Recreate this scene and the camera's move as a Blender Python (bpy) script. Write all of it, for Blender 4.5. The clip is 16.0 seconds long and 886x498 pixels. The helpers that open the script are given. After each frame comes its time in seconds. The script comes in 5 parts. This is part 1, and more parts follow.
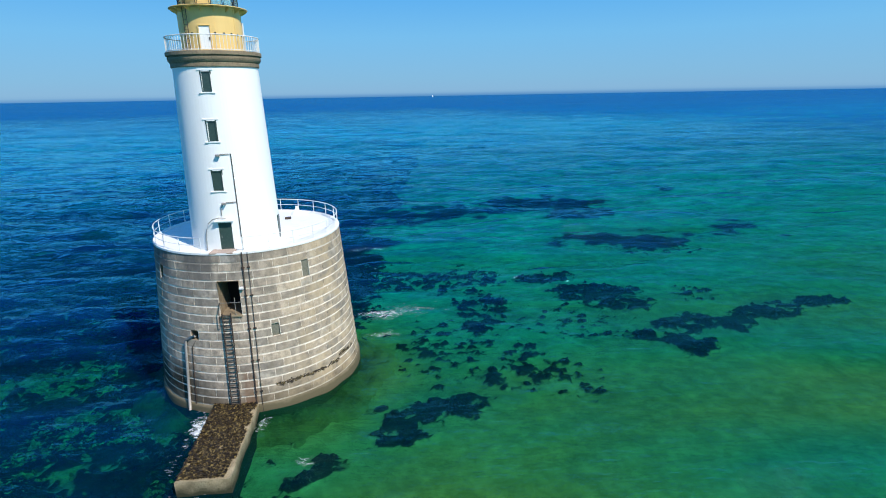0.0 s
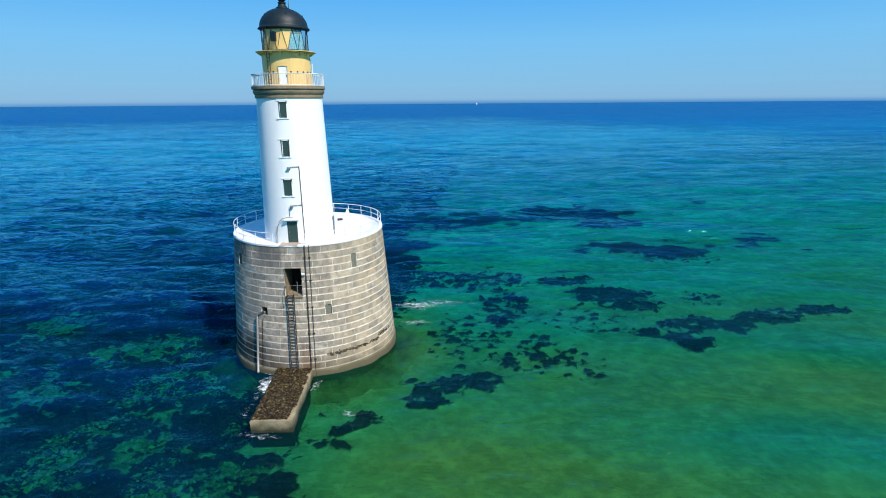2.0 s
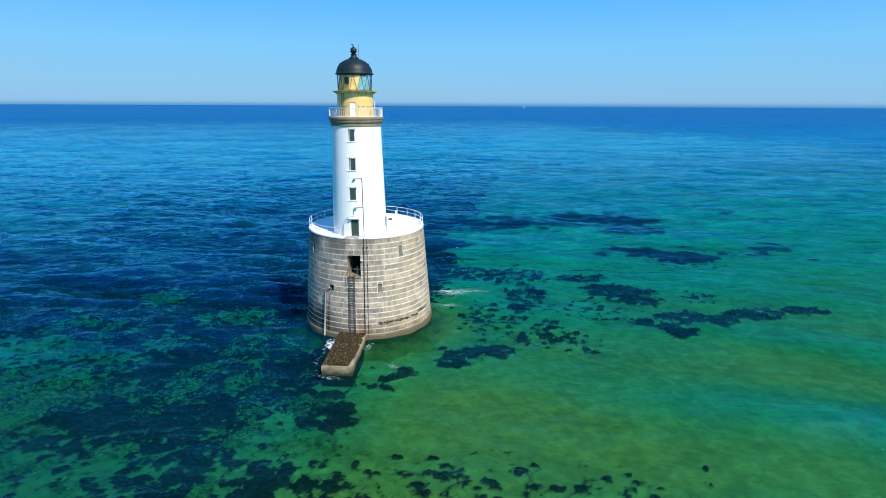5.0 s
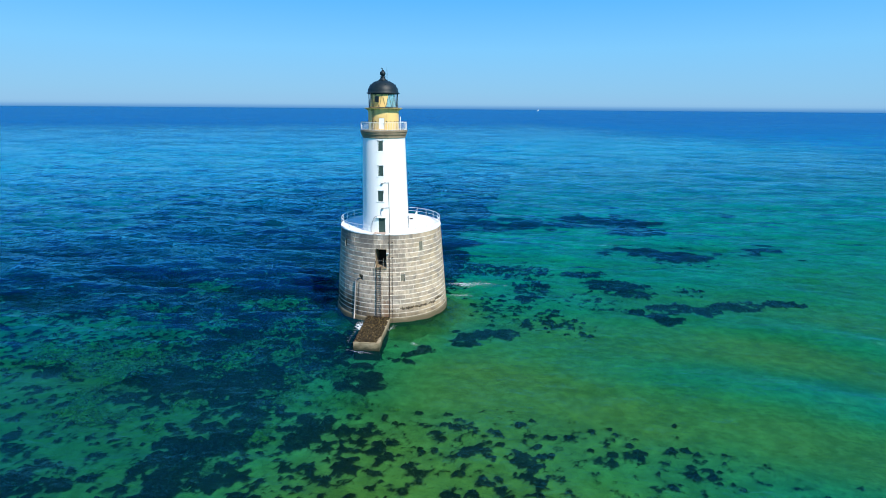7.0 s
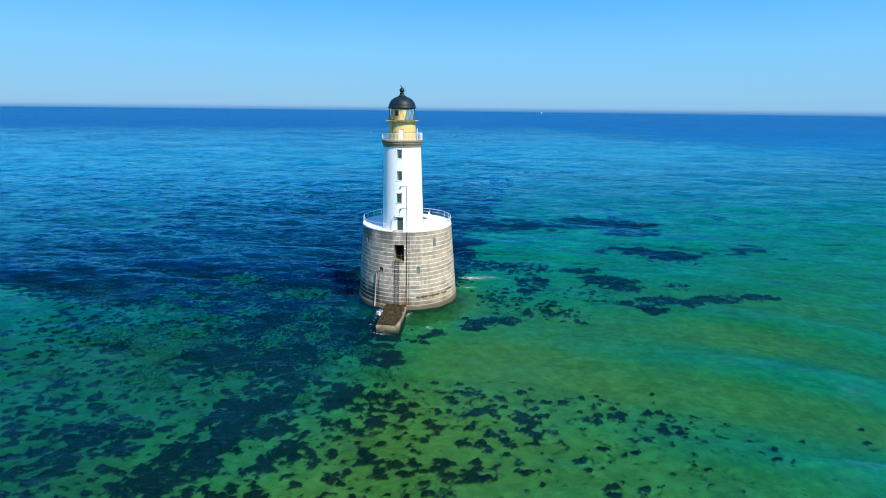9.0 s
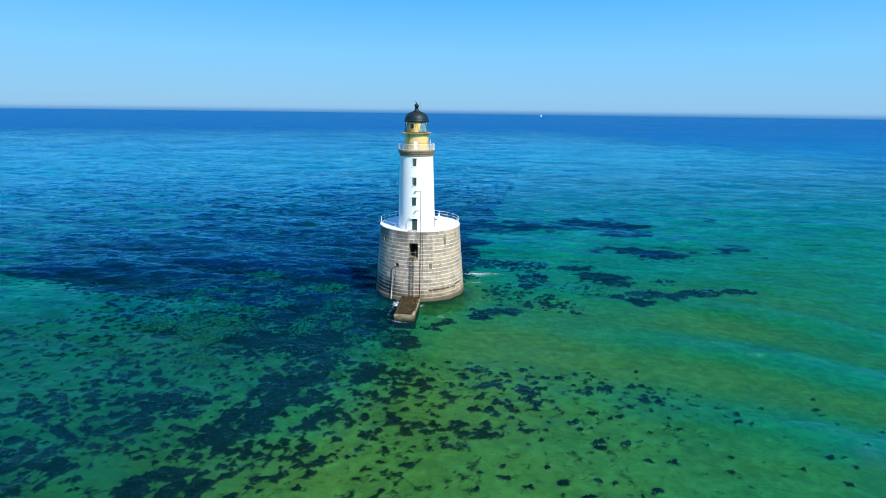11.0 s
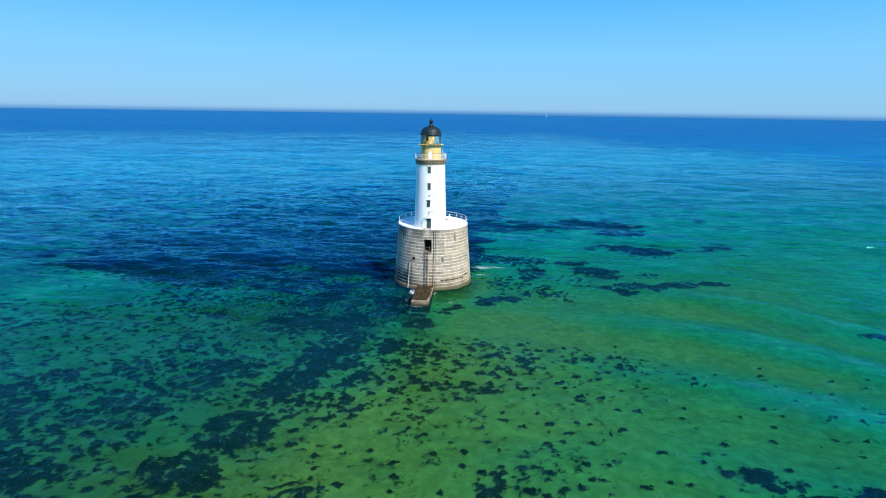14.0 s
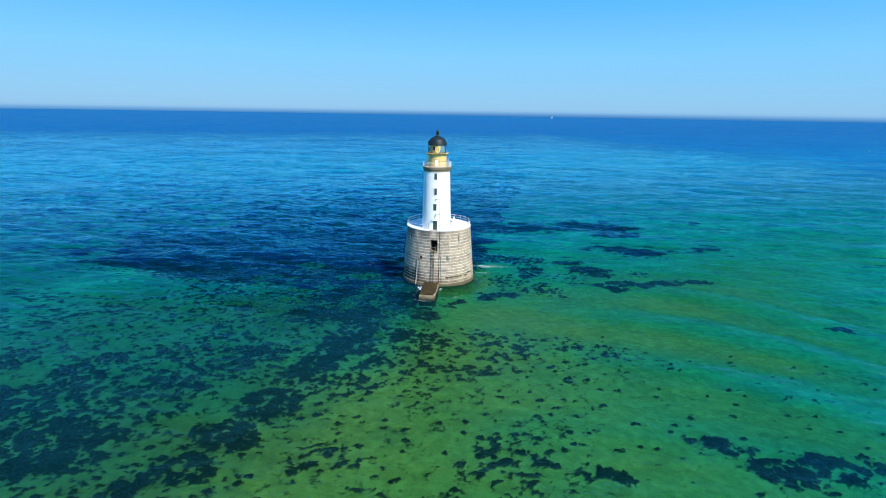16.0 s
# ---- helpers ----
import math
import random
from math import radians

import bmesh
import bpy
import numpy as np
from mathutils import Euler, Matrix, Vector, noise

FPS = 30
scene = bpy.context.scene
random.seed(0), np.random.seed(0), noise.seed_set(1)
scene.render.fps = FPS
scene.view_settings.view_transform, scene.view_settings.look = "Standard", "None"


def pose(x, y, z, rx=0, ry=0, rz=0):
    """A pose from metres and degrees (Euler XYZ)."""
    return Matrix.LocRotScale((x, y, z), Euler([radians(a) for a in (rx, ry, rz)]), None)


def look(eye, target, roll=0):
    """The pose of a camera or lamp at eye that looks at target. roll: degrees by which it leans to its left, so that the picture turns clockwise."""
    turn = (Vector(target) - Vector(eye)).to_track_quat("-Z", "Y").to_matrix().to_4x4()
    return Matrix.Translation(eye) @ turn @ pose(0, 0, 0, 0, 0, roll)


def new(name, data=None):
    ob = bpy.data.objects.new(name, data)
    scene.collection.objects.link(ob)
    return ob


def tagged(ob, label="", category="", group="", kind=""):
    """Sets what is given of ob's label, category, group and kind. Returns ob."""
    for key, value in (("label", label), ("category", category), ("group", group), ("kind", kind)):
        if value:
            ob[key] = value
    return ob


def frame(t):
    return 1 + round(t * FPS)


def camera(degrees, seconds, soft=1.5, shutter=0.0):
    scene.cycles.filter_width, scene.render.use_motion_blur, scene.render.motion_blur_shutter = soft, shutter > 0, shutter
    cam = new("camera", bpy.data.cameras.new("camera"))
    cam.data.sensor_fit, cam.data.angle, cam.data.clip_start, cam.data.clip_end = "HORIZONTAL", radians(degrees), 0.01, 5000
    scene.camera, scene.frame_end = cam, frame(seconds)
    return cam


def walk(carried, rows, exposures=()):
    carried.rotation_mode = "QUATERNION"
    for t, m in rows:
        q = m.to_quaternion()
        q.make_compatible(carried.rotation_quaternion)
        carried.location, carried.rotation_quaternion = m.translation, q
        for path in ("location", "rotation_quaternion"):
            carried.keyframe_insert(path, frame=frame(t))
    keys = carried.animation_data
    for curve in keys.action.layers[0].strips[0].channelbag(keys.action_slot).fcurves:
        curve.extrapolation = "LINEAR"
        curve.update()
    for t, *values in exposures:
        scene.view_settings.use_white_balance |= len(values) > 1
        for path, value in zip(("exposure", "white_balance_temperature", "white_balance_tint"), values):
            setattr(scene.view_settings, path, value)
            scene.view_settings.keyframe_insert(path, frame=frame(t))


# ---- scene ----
cam = camera(80.2, 16.0, soft=1.0)
# seconds, eye x y z, yaw to the left, pitch, lean to the right
ROWS = [
    (0.0, 15.46, -41.18, 22.25, 0.00, -16.50, 0.99),
    (0.5, 15.82, -43.04, 22.62, 1.15, -16.13, 0.81),
    (1.0, 16.29, -44.91, 22.99, 2.23, -15.92, 0.63),
    (1.5, 16.61, -46.87, 23.42, 3.35, -15.79, 0.50),
    (2.0, 16.85, -48.89, 23.81, 4.49, -15.72, 0.44),
    (2.5, 17.14, -50.93, 24.23, 5.56, -15.68, 0.39),
    (3.0, 17.54, -52.95, 24.71, 6.49, -15.66, 0.28),
    (3.5, 17.94, -55.00, 25.22, 7.36, -15.65, 0.14),
    (4.0, 18.49, -57.02, 25.71, 8.06, -15.63, 0.01),
    (6.5, 20.61, -68.09, 27.76, 10.49, -15.26, -0.44),
    (7.0, 20.78, -70.33, 28.13, 10.70, -15.22, -0.44),
    (7.5, 20.93, -72.60, 28.51, 10.86, -15.17, -0.49),
    (8.0, 21.07, -74.86, 28.90, 10.95, -15.11, -0.54),
    (8.5, 21.19, -77.15, 29.26, 11.01, -15.08, -0.59),
    (9.0, 21.31, -79.45, 29.67, 11.03, -15.02, -0.64),
    (9.5, 21.39, -81.79, 30.06, 11.06, -15.00, -0.67),
    (12.0, 21.44, -93.22, 32.30, 10.94, -14.68, -0.74),
    (12.5, 21.65, -95.38, 32.70, 11.10, -14.73, -0.77),
    (13.0, 22.03, -97.61, 33.09, 11.23, -14.76, -0.78),
    (13.5, 22.50, -99.88, 33.54, 11.38, -14.77, -0.79),
    (14.0, 23.01, -102.21, 34.05, 11.54, -14.76, -0.81),
    (14.5, 23.51, -104.52, 34.64, 11.70, -14.69, -0.82),
    (15.0, 23.97, -106.81, 35.25, 11.85, -14.66, -0.83),
    (15.5, 24.41, -109.05, 35.79, 11.97, -14.66, -0.86),
    (16.0, 24.84, -111.23, 36.26, 12.09, -14.69, -0.90),
]
walk(cam, [(t, pose(x, y, z, 90 + pitch, 0, yaw) @ pose(0, 0, 0, 0, 0, -lean)) for t, x, y, z, yaw, pitch, lean in ROWS],
     exposures=[(0.0, 0.15), (3.5, 0.30), (8.0, 0.38), (16.0, 0.44)])

# ---------------------------------------------------------------- light
SUN_AZ, SUN_EL = radians(-41.0), radians(48.0)  # angle from +x towards +y, height
sun_dir = Vector((math.cos(SUN_AZ) * math.cos(SUN_EL), math.sin(SUN_AZ) * math.cos(SUN_EL), math.sin(SUN_EL)))
sun_data = bpy.data.lights.new("sun", "SUN")
sun_data.energy, sun_data.angle, sun_data.color = 4.6, radians(0.53), (1.0, 0.95, 0.87)
sun = new("sun", sun_data)
sun.matrix_world = look(sun_dir * 80, (0, 0, 0))

world = bpy.data.worlds.new("world")
scene.world = world
world.use_nodes = True
wt = world.node_tree
wt.nodes.clear()
sky = wt.nodes.new("ShaderNodeTexSky")
sky.sky_type = "NISHITA"
sky.sun_disc = False
sky.sun_elevation = SUN_EL
sky.sun_rotation = radians(90) - SUN_AZ
sky.air_density, sky.dust_density, sky.ozone_density = 1.0, 0.6, 2.5
tc = wt.nodes.new("ShaderNodeTexCoord")
sepw = wt.nodes.new("ShaderNodeSeparateXYZ")
rampw = wt.nodes.new("ShaderNodeValToRGB")
wt.links.new(tc.outputs["Generated"], sepw.inputs[0])
rise = wt.nodes.new("ShaderNodeMapRange")
rise.inputs["From Min"].default_value, rise.inputs["From Max"].default_value = -0.01, 1.0
wt.links.new(sepw.outputs[2], rise.inputs["Value"])
wt.links.new(rise.outputs[0], rampw.inputs[0])
# the lowest part is the hazy far sea and the haze over it
SKY = [(0.0, (0.018, 0.155, 0.42)), (0.0035, (0.022, 0.175, 0.46)), (0.0085, (0.13, 0.35, 0.66)), (0.0125, (0.235, 0.475, 0.73)), (0.035, (0.215, 0.495, 0.765)), (0.105, (0.170, 0.515, 0.875)), (0.19, (0.080, 0.42, 0.91)), (0.41, (0.035, 0.27, 0.74)), (1.0, (0.02, 0.16, 0.5))]
while len(rampw.color_ramp.elements) < len(SKY):
    rampw.color_ramp.elements.new(0.5)
for e, (p, c) in zip(rampw.color_ramp.elements, SKY):
    e.position, e.color = p, (*c, 1)
bg = wt.nodes.new("ShaderNodeBackground")
bg.inputs["Strength"].default_value = 0.07
clear = wt.nodes.new("ShaderNodeBackground")
clear.inputs["Strength"].default_value = 0.92
both = wt.nodes.new("ShaderNodeMixShader")
both.inputs[0].default_value = 0.9
wo = wt.nodes.new("ShaderNodeOutputWorld")
wt.links.new(sky.outputs[0], bg.inputs[0])
wt.links.new(rampw.outputs[0], clear.inputs[0])
wt.links.new(bg.outputs[0], both.inputs[1])
wt.links.new(clear.outputs[0], both.inputs[2])
wt.links.new(both.outputs[0], wo.inputs[0])


# ---------------------------------------------------------------- materials
class Mat:
    """A small node-material builder."""

    def __init__(self, name):
        self.m = bpy.data.materials.new(name)
        self.m.use_nodes = True
        self.t = self.m.node_tree
        self.t.nodes.clear()
        self.out = self.n("ShaderNodeOutputMaterial")
        self.tc = self.n("ShaderNodeTexCoord")
        self.geo = self.n("ShaderNodeNewGeometry")

    def n(self, kind, **props):
        node = self.t.nodes.new(kind)
        for k, v in props.items():
            node.inputs[k].default_value = v
        return node

    def link(self, a, b):
        self.t.links.new(a, b)

    def coords(self, scale=(1, 1, 1), turn=0.0, source=None):
        mp = self.n("ShaderNodeMapping")
        mp.inputs["Scale"].default_value = scale
        mp.inputs["Rotation"].default_value = (0, 0, turn)
        self.link(source or self.geo.outputs["Position"], mp.inputs["Vector"])
        return mp.outputs[0]

    def noise(self, scale, detail=4.0, rough=0.55, vec=None):
        nz = self.n("ShaderNodeTexNoise", Scale=scale, Detail=detail, Roughness=rough)
        self.link(vec or self.geo.outputs["Position"], nz.inputs["Vector"])
        return nz.outputs[0]

    def ramp(self, fac, stops, interp="LINEAR"):
        r = self.t.nodes.new("ShaderNodeValToRGB")
        r.color_ramp.interpolation = interp
        els = r.color_ramp.elements
        while len(els) < len(stops):
            els.new(0.5)
        for e, (p, c) in zip(els, stops):
            e.position = p
            e.color = (c, c, c, 1) if isinstance(c, (int, float)) else (*c, 1)
        self.link(fac, r.inputs[0])
        return r.outputs[0]

    def mix(self, fac, a, b, mode="MIX"):
        mx = self.t.nodes.new("ShaderNodeMix")
        mx.data_type, mx.blend_type = "RGBA", mode
        for sock, v in ((mx.inputs[0], fac), (mx.inputs[6], a), (mx.inputs[7], b)):
            if isinstance(v, (int, float)):
                sock.default_value = v
            elif isinstance(v, tuple):
                sock.default_value = (*v, 1)
            else:
                self.link(v, sock)
        return mx.outputs[2]

    def math(self, op, a, b=0.0, c=0.0):
        mt = self.t.nodes.new("ShaderNodeMath")
        mt.operation = op
        for sock, v in zip(mt.inputs, (a, b, c)):
            if isinstance(v, (int, float)):
                sock.default_value = v
            else:
                self.link(v, sock)
        return mt.outputs[0]

    def bump(self, height, distance, strength=1.0, normal=None):
        b = self.n("ShaderNodeBump", Strength=strength, Distance=distance)
        self.link(height, b.inputs["Height"])
        if normal is not None:
            self.link(normal, b.inputs["Normal"])
        return b.outputs[0]

    def principled(self, color, rough=0.6, metal=0.0, normal=None, spec=0.5):
        p = self.n("ShaderNodeBsdfPrincipled", Metallic=metal)
        p.inputs["Specular IOR Level"].default_value = spec
        for sock, v in ((p.inputs["Base Color"], color), (p.inputs["Roughness"], rough)):
            if isinstance(v, (int, float)):
                sock.default_value = v
            elif isinstance(v, tuple):
                sock.default_value = (*v, 1)
            else:
                self.link(v, sock)
        if normal is not None:
            self.link(normal, p.inputs["Normal"])
        return p.outputs[0]

    def done(self, shader):
        self.link(shader, self.out.inputs[0])
        return self.m


def paint(name, color, worn, rough=0.5, grime=0.35, size=1.0, bump=0.004):
    """Painted surface: blotchy, streaked downwards, slightly uneven."""
    m = Mat(name)
    streak = m.noise(1.0, 5, 0.6, m.coords((2.2 / size, 2.2 / size, 0.22 / size)))
    blot = m.noise(0.9 / size, 6, 0.6)
    fine = m.noise(14 / size, 3)
    k = m.math("MULTIPLY", m.ramp(streak, [(0.45, 0.0), (0.75, 1.0)]), m.ramp(blot, [(0.35, 0.2), (0.7, 1.0)]))
    col = m.mix(m.math("MULTIPLY", k, grime), color, worn)
    col = m.mix(m.math("MULTIPLY", fine, 0.12), col, worn)
    return m.done(m.principled(col, m.ramp(blot, [(0.3, rough - 0.1), (0.7, rough + 0.15)]), normal=m.bump(fine, bump)))


def plain(name, color, rough=0.5, metal=0.0, rust=None, amount=0.5, spec=0.5):
    m = Mat(name)
    col = m.mix(m.math("MULTIPLY", m.ramp(m.noise(6, 5), [(0.45, 0.0), (0.7, 1.0)]), amount), color, rust or tuple(c * 0.6 for c in color))
    return m.done(m.principled(col, rough, metal, m.bump(m.noise(30, 2), 0.003), spec))


def stone_material():
    m = Mat("granite_block")
    info = m.t.nodes.new("ShaderNodeObjectInfo")
    tone = m.ramp(info.outputs["Random"], [(0.0, (0.28, 0.245, 0.205)), (0.15, (0.40, 0.34, 0.27)), (0.5, (0.51, 0.415, 0.315)), (0.75, (0.56, 0.45, 0.34)), (0.9, (0.64, 0.52, 0.39)), (1.0, (0.44, 0.41, 0.36))])
    isl = m.ramp(m.geo.outputs["Random Per Island"], [(0.0, 0.85), (1.0, 1.1)])
    tone = m.mix(1.0, tone, isl, "MULTIPLY")
    grain = m.noise(22, 4, 0.7)
    tone = m.mix(m.ramp(grain, [(0.4, 0.0), (0.75, 0.4)]), tone, (0.16, 0.145, 0.125))
    blot = m.noise(1.9, 6, 0.68)
    tone = m.mix(m.ramp(blot, [(0.42, 0.0), (0.64, 0.75)]), tone, (0.19, 0.16, 0.125))
    tone = m.mix(m.ramp(blot, [(0.28, 0.5), (0.42, 0.0)]), tone, (0.60, 0.50, 0.37))
    # long water stains
    streak = m.noise(1.0, 5, 0.6, m.coords((1.6, 1.6, 0.12)))
    tone = m.mix(m.ramp(streak, [(0.44, 0.0), (0.68, 0.55)]), tone, (0.17, 0.146, 0.118))
    # weed and tide film low down on the masonry
    sep = m.n("ShaderNodeSeparateXYZ")
    m.link(m.geo.outputs["Position"], sep.inputs[0])
    tide = m.math("ADD", sep.outputs[2], m.math("MULTIPLY", m.noise(0.6, 4), 3.0))
    tone = m.mix(m.ramp(m.math("MULTIPLY", tide, 0.2), [(0.40, 0.85), (0.80, 0.0)]), tone, (0.12, 0.085, 0.045))
    weedy = m.math("MULTIPLY", m.ramp(m.math("MULTIPLY", sep.outputs[0], -0.1), [(0.04, 0.0), (0.20, 0.55), (0.38, 1.0)]), m.ramp(m.math("MULTIPLY", sep.outputs[2], 0.1), [(0.06, 0.6), (0.14, 1.0), (0.28, 1.0), (0.42, 0.0)]))
    weedy = m.math("MULTIPLY", weedy, m.ramp(m.noise(0.7, 6, 0.68, m.coords((1, 1, 1.7))), [(0.30, 0.35), (0.46, 1.0)]))
    tone = m.mix(weedy, tone, (0.030, 0.027, 0.017))
    # west side darkened in patches: the shade there put into the stone colour
    west_shade = m.ramp(m.math("MULTIPLY", sep.outputs[0], -0.1), [(0.30, 0.0), (0.72, 0.25)])
    tone = m.mix(m.math("MULTIPLY", west_shade, m.ramp(m.noise(1.1, 5, 0.65), [(0.34, 0.2), (0.6, 1.0)])), tone, (0.13, 0.105, 0.08))
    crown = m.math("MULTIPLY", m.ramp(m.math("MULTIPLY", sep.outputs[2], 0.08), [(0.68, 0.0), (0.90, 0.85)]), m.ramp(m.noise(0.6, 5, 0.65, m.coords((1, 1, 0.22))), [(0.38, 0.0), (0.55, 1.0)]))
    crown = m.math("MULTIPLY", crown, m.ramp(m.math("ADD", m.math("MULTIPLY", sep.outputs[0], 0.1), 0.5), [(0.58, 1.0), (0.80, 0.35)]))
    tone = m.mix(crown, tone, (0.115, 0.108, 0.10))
    # ochre sunlit warmth painted in blotches over the east side
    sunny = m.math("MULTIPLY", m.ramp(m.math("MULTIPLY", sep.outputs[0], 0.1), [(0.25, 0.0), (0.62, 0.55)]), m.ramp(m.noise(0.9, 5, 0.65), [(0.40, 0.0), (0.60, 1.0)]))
    tone = m.mix(sunny, tone, (0.56, 0.42, 0.25))
    # rust run beside the cable
    dx = m.math("ABSOLUTE", m.math("SUBTRACT", sep.outputs[0], 1.45))
    run = m.math("MULTIPLY", m.ramp(dx, [(0.30, 1.0), (0.55, 0.0)]), m.ramp(m.math("MULTIPLY", sep.outputs[2], 0.1), [(0.12, 1.0), (0.30, 0.9), (0.40, 0.0)]))
    front = m.ramp(m.math("MULTIPLY", sep.outputs[1], -0.1), [(0.3, 0.0), (0.4, 1.0)])
    run = m.math("MULTIPLY", m.math("MULTIPLY", run, front), m.ramp(m.noise(1.2, 4), [(0.3, 0.5), (0.6, 1.0)]))
    tone = m.mix(m.math("MULTIPLY", run, 0.7), tone, (0.17, 0.085, 0.045))
    nrm = m.bump(grain, 0.012, 0.8, m.bump(blot, 0.04, 0.7))
    return m.done(m.principled(tone, 0.85, normal=nrm, spec=0.25))


def mortar_material():
    m = Mat("pale_mortar")
    col = m.mix(m.ramp(m.noise(2.5, 5, 0.65), [(0.38, 0.0), (0.62, 0.9)]), (0.86, 0.78, 0.66), (0.64, 0.55, 0.44))
    col = m.mix(m.ramp(m.noise(0.8, 5, 0.65), [(0.48, 0.0), (0.66, 0.6)]), col, (0.36, 0.30, 0.225))
    sep = m.n("ShaderNodeSeparateXYZ")
    m.link(m.geo.outputs["Position"], sep.inputs[0])
    tide = m.math("ADD", sep.outputs[2], m.math("MULTIPLY", m.noise(0.6, 4), 2.0))
    col = m.mix(m.ramp(m.math("MULTIPLY", tide, 0.25), [(0.35, 0.7), (0.75, 0.0)]), col, (0.24, 0.19, 0.12))
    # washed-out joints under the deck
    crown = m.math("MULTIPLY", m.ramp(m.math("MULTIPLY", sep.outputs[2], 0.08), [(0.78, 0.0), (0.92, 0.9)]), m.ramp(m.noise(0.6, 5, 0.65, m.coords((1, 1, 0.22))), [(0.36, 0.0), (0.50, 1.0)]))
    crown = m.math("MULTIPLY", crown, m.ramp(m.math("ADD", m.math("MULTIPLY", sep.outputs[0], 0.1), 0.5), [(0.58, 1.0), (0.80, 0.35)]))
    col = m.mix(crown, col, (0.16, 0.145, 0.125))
    return m.done(m.principled(col, 0.9, normal=m.bump(m.noise(14, 4), 0.02), spec=0.2))


def concrete_material(name, a, b, c, wet=None, dry=0.78):
    m = Mat(name)
    col = m.mix(m.ramp(m.noise(1.2, 6, 0.65), [(0.35, 0.0), (0.65, 1.0)]), a, b)
    col = m.mix(m.ramp(m.noise(9, 5, 0.7), [(0.5, 0.0), (0.7, 0.8)]), col, c)
    if wet is not None:
        sep = m.n("ShaderNodeSeparateXYZ")
        m.link(m.geo.outputs["Position"], sep.inputs[0])
        line = m.math("ADD", sep.outputs[2], m.math("MULTIPLY", m.noise(0.9, 5, 0.65), 1.2))
        col = m.mix(m.ramp(m.math("MULTIPLY", line, 0.4), [(dry - 0.3, 0.97), (dry, 0.0)]), col, wet)
    return m.done(m.principled(col, 0.8, normal=m.bump(m.noise(11, 6, 0.7), 0.03), spec=0.3))


def weed_material(name, a, b, c):
    m = Mat(name)
    col = m.ramp(m.geo.outputs["Random Per Island"], [(0.0, a), (0.55, b), (1.0, c)])
    col = m.mix(m.ramp(m.noise(5, 4), [(0.4, 0.0), (0.65, 0.7)]), col, a)
    return m.done(m.principled(col, 0.55, normal=m.bump(m.noise(20, 3), 0.02), spec=0.4))


def glass_material(name, tint, clear):
    m = Mat(name)
    fr = m.n("ShaderNodeFresnel", IOR=1.2)
    gl = m.n("ShaderNodeBsdfGlossy", Roughness=0.04)
    tr = m.n("ShaderNodeBsdfTransparent", Color=(*tint, 1))
    df = m.n("ShaderNodeBsdfDiffuse", Color=(0.50, 0.74, 0.78, 1))
    a = m.n("ShaderNodeMixShader", Fac=clear)
    m.link(df.outputs[0], a.inputs[1])
    m.link(tr.outputs[0], a.inputs[2])
    b = m.n("ShaderNodeMixShader")
    m.link(fr.outputs[0], b.inputs[0])
    m.link(a.outputs[0], b.inputs[1])
    m.link(gl.outputs[0], b.inputs[2])
    return m.done(b.outputs[0])


def reef_material():
    m = Mat("weedy_reef_rock")
    col = m.mix(m.ramp(m.noise(0.8, 6, 0.65), [(0.36, 0.0), (0.62, 1.0)]), (0.06, 0.062, 0.032), (0.17, 0.16, 0.080))
    col = m.mix(m.ramp(m.noise(4.0, 5, 0.7), [(0.5, 0.0), (0.7, 0.6)]), col, (0.24, 0.22, 0.10))
    ln = m.n("ShaderNodeVectorMath")
    ln.operation = "LENGTH"
    m.link(m.geo.outputs["Position"], ln.inputs[0])
    run = m.math("ADD", m.math("MULTIPLY", ln.outputs["Value"], 0.05), m.math("MULTIPLY", m.math("SUBTRACT", m.noise(0.5, 5, 0.6), 0.5), 0.35))
    sx = m.n("ShaderNodeSeparateXYZ")
    m.link(m.geo.outputs["Position"], sx.inputs[0])
    sand = m.mix(m.ramp(m.math("ADD", m.math("MULTIPLY", sx.outputs[0], 0.05), 0.5), [(0.40, 0.0), (0.58, 1.0)]), (0.06, 0.07, 0.035), (0.40, 0.37, 0.23))
    col = m.mix(m.ramp(run, [(0.38, 0.0), (0.58, 1.0)]), col, sand)
    return m.done(m.principled(col, 0.85, normal=m.bump(m.noise(3, 6, 0.7), 0.15), spec=0.2))


def foam_material():
    m = Mat("sea_foam")
    df = m.n("ShaderNodeBsdfDiffuse", Color=(0.84, 0.90, 0.93, 1))
    tr = m.n("ShaderNodeBsdfTransparent")
    a = m.n("ShaderNodeMixShader")
    m.link(m.ramp(m.noise(2.2, 5), [(0.38, 0.04), (0.68, 0.75)]), a.inputs[0])
    m.link(tr.outputs[0], a.inputs[1])
    m.link(df.outputs[0], a.inputs[2])
    return m.done(a.outputs[0])


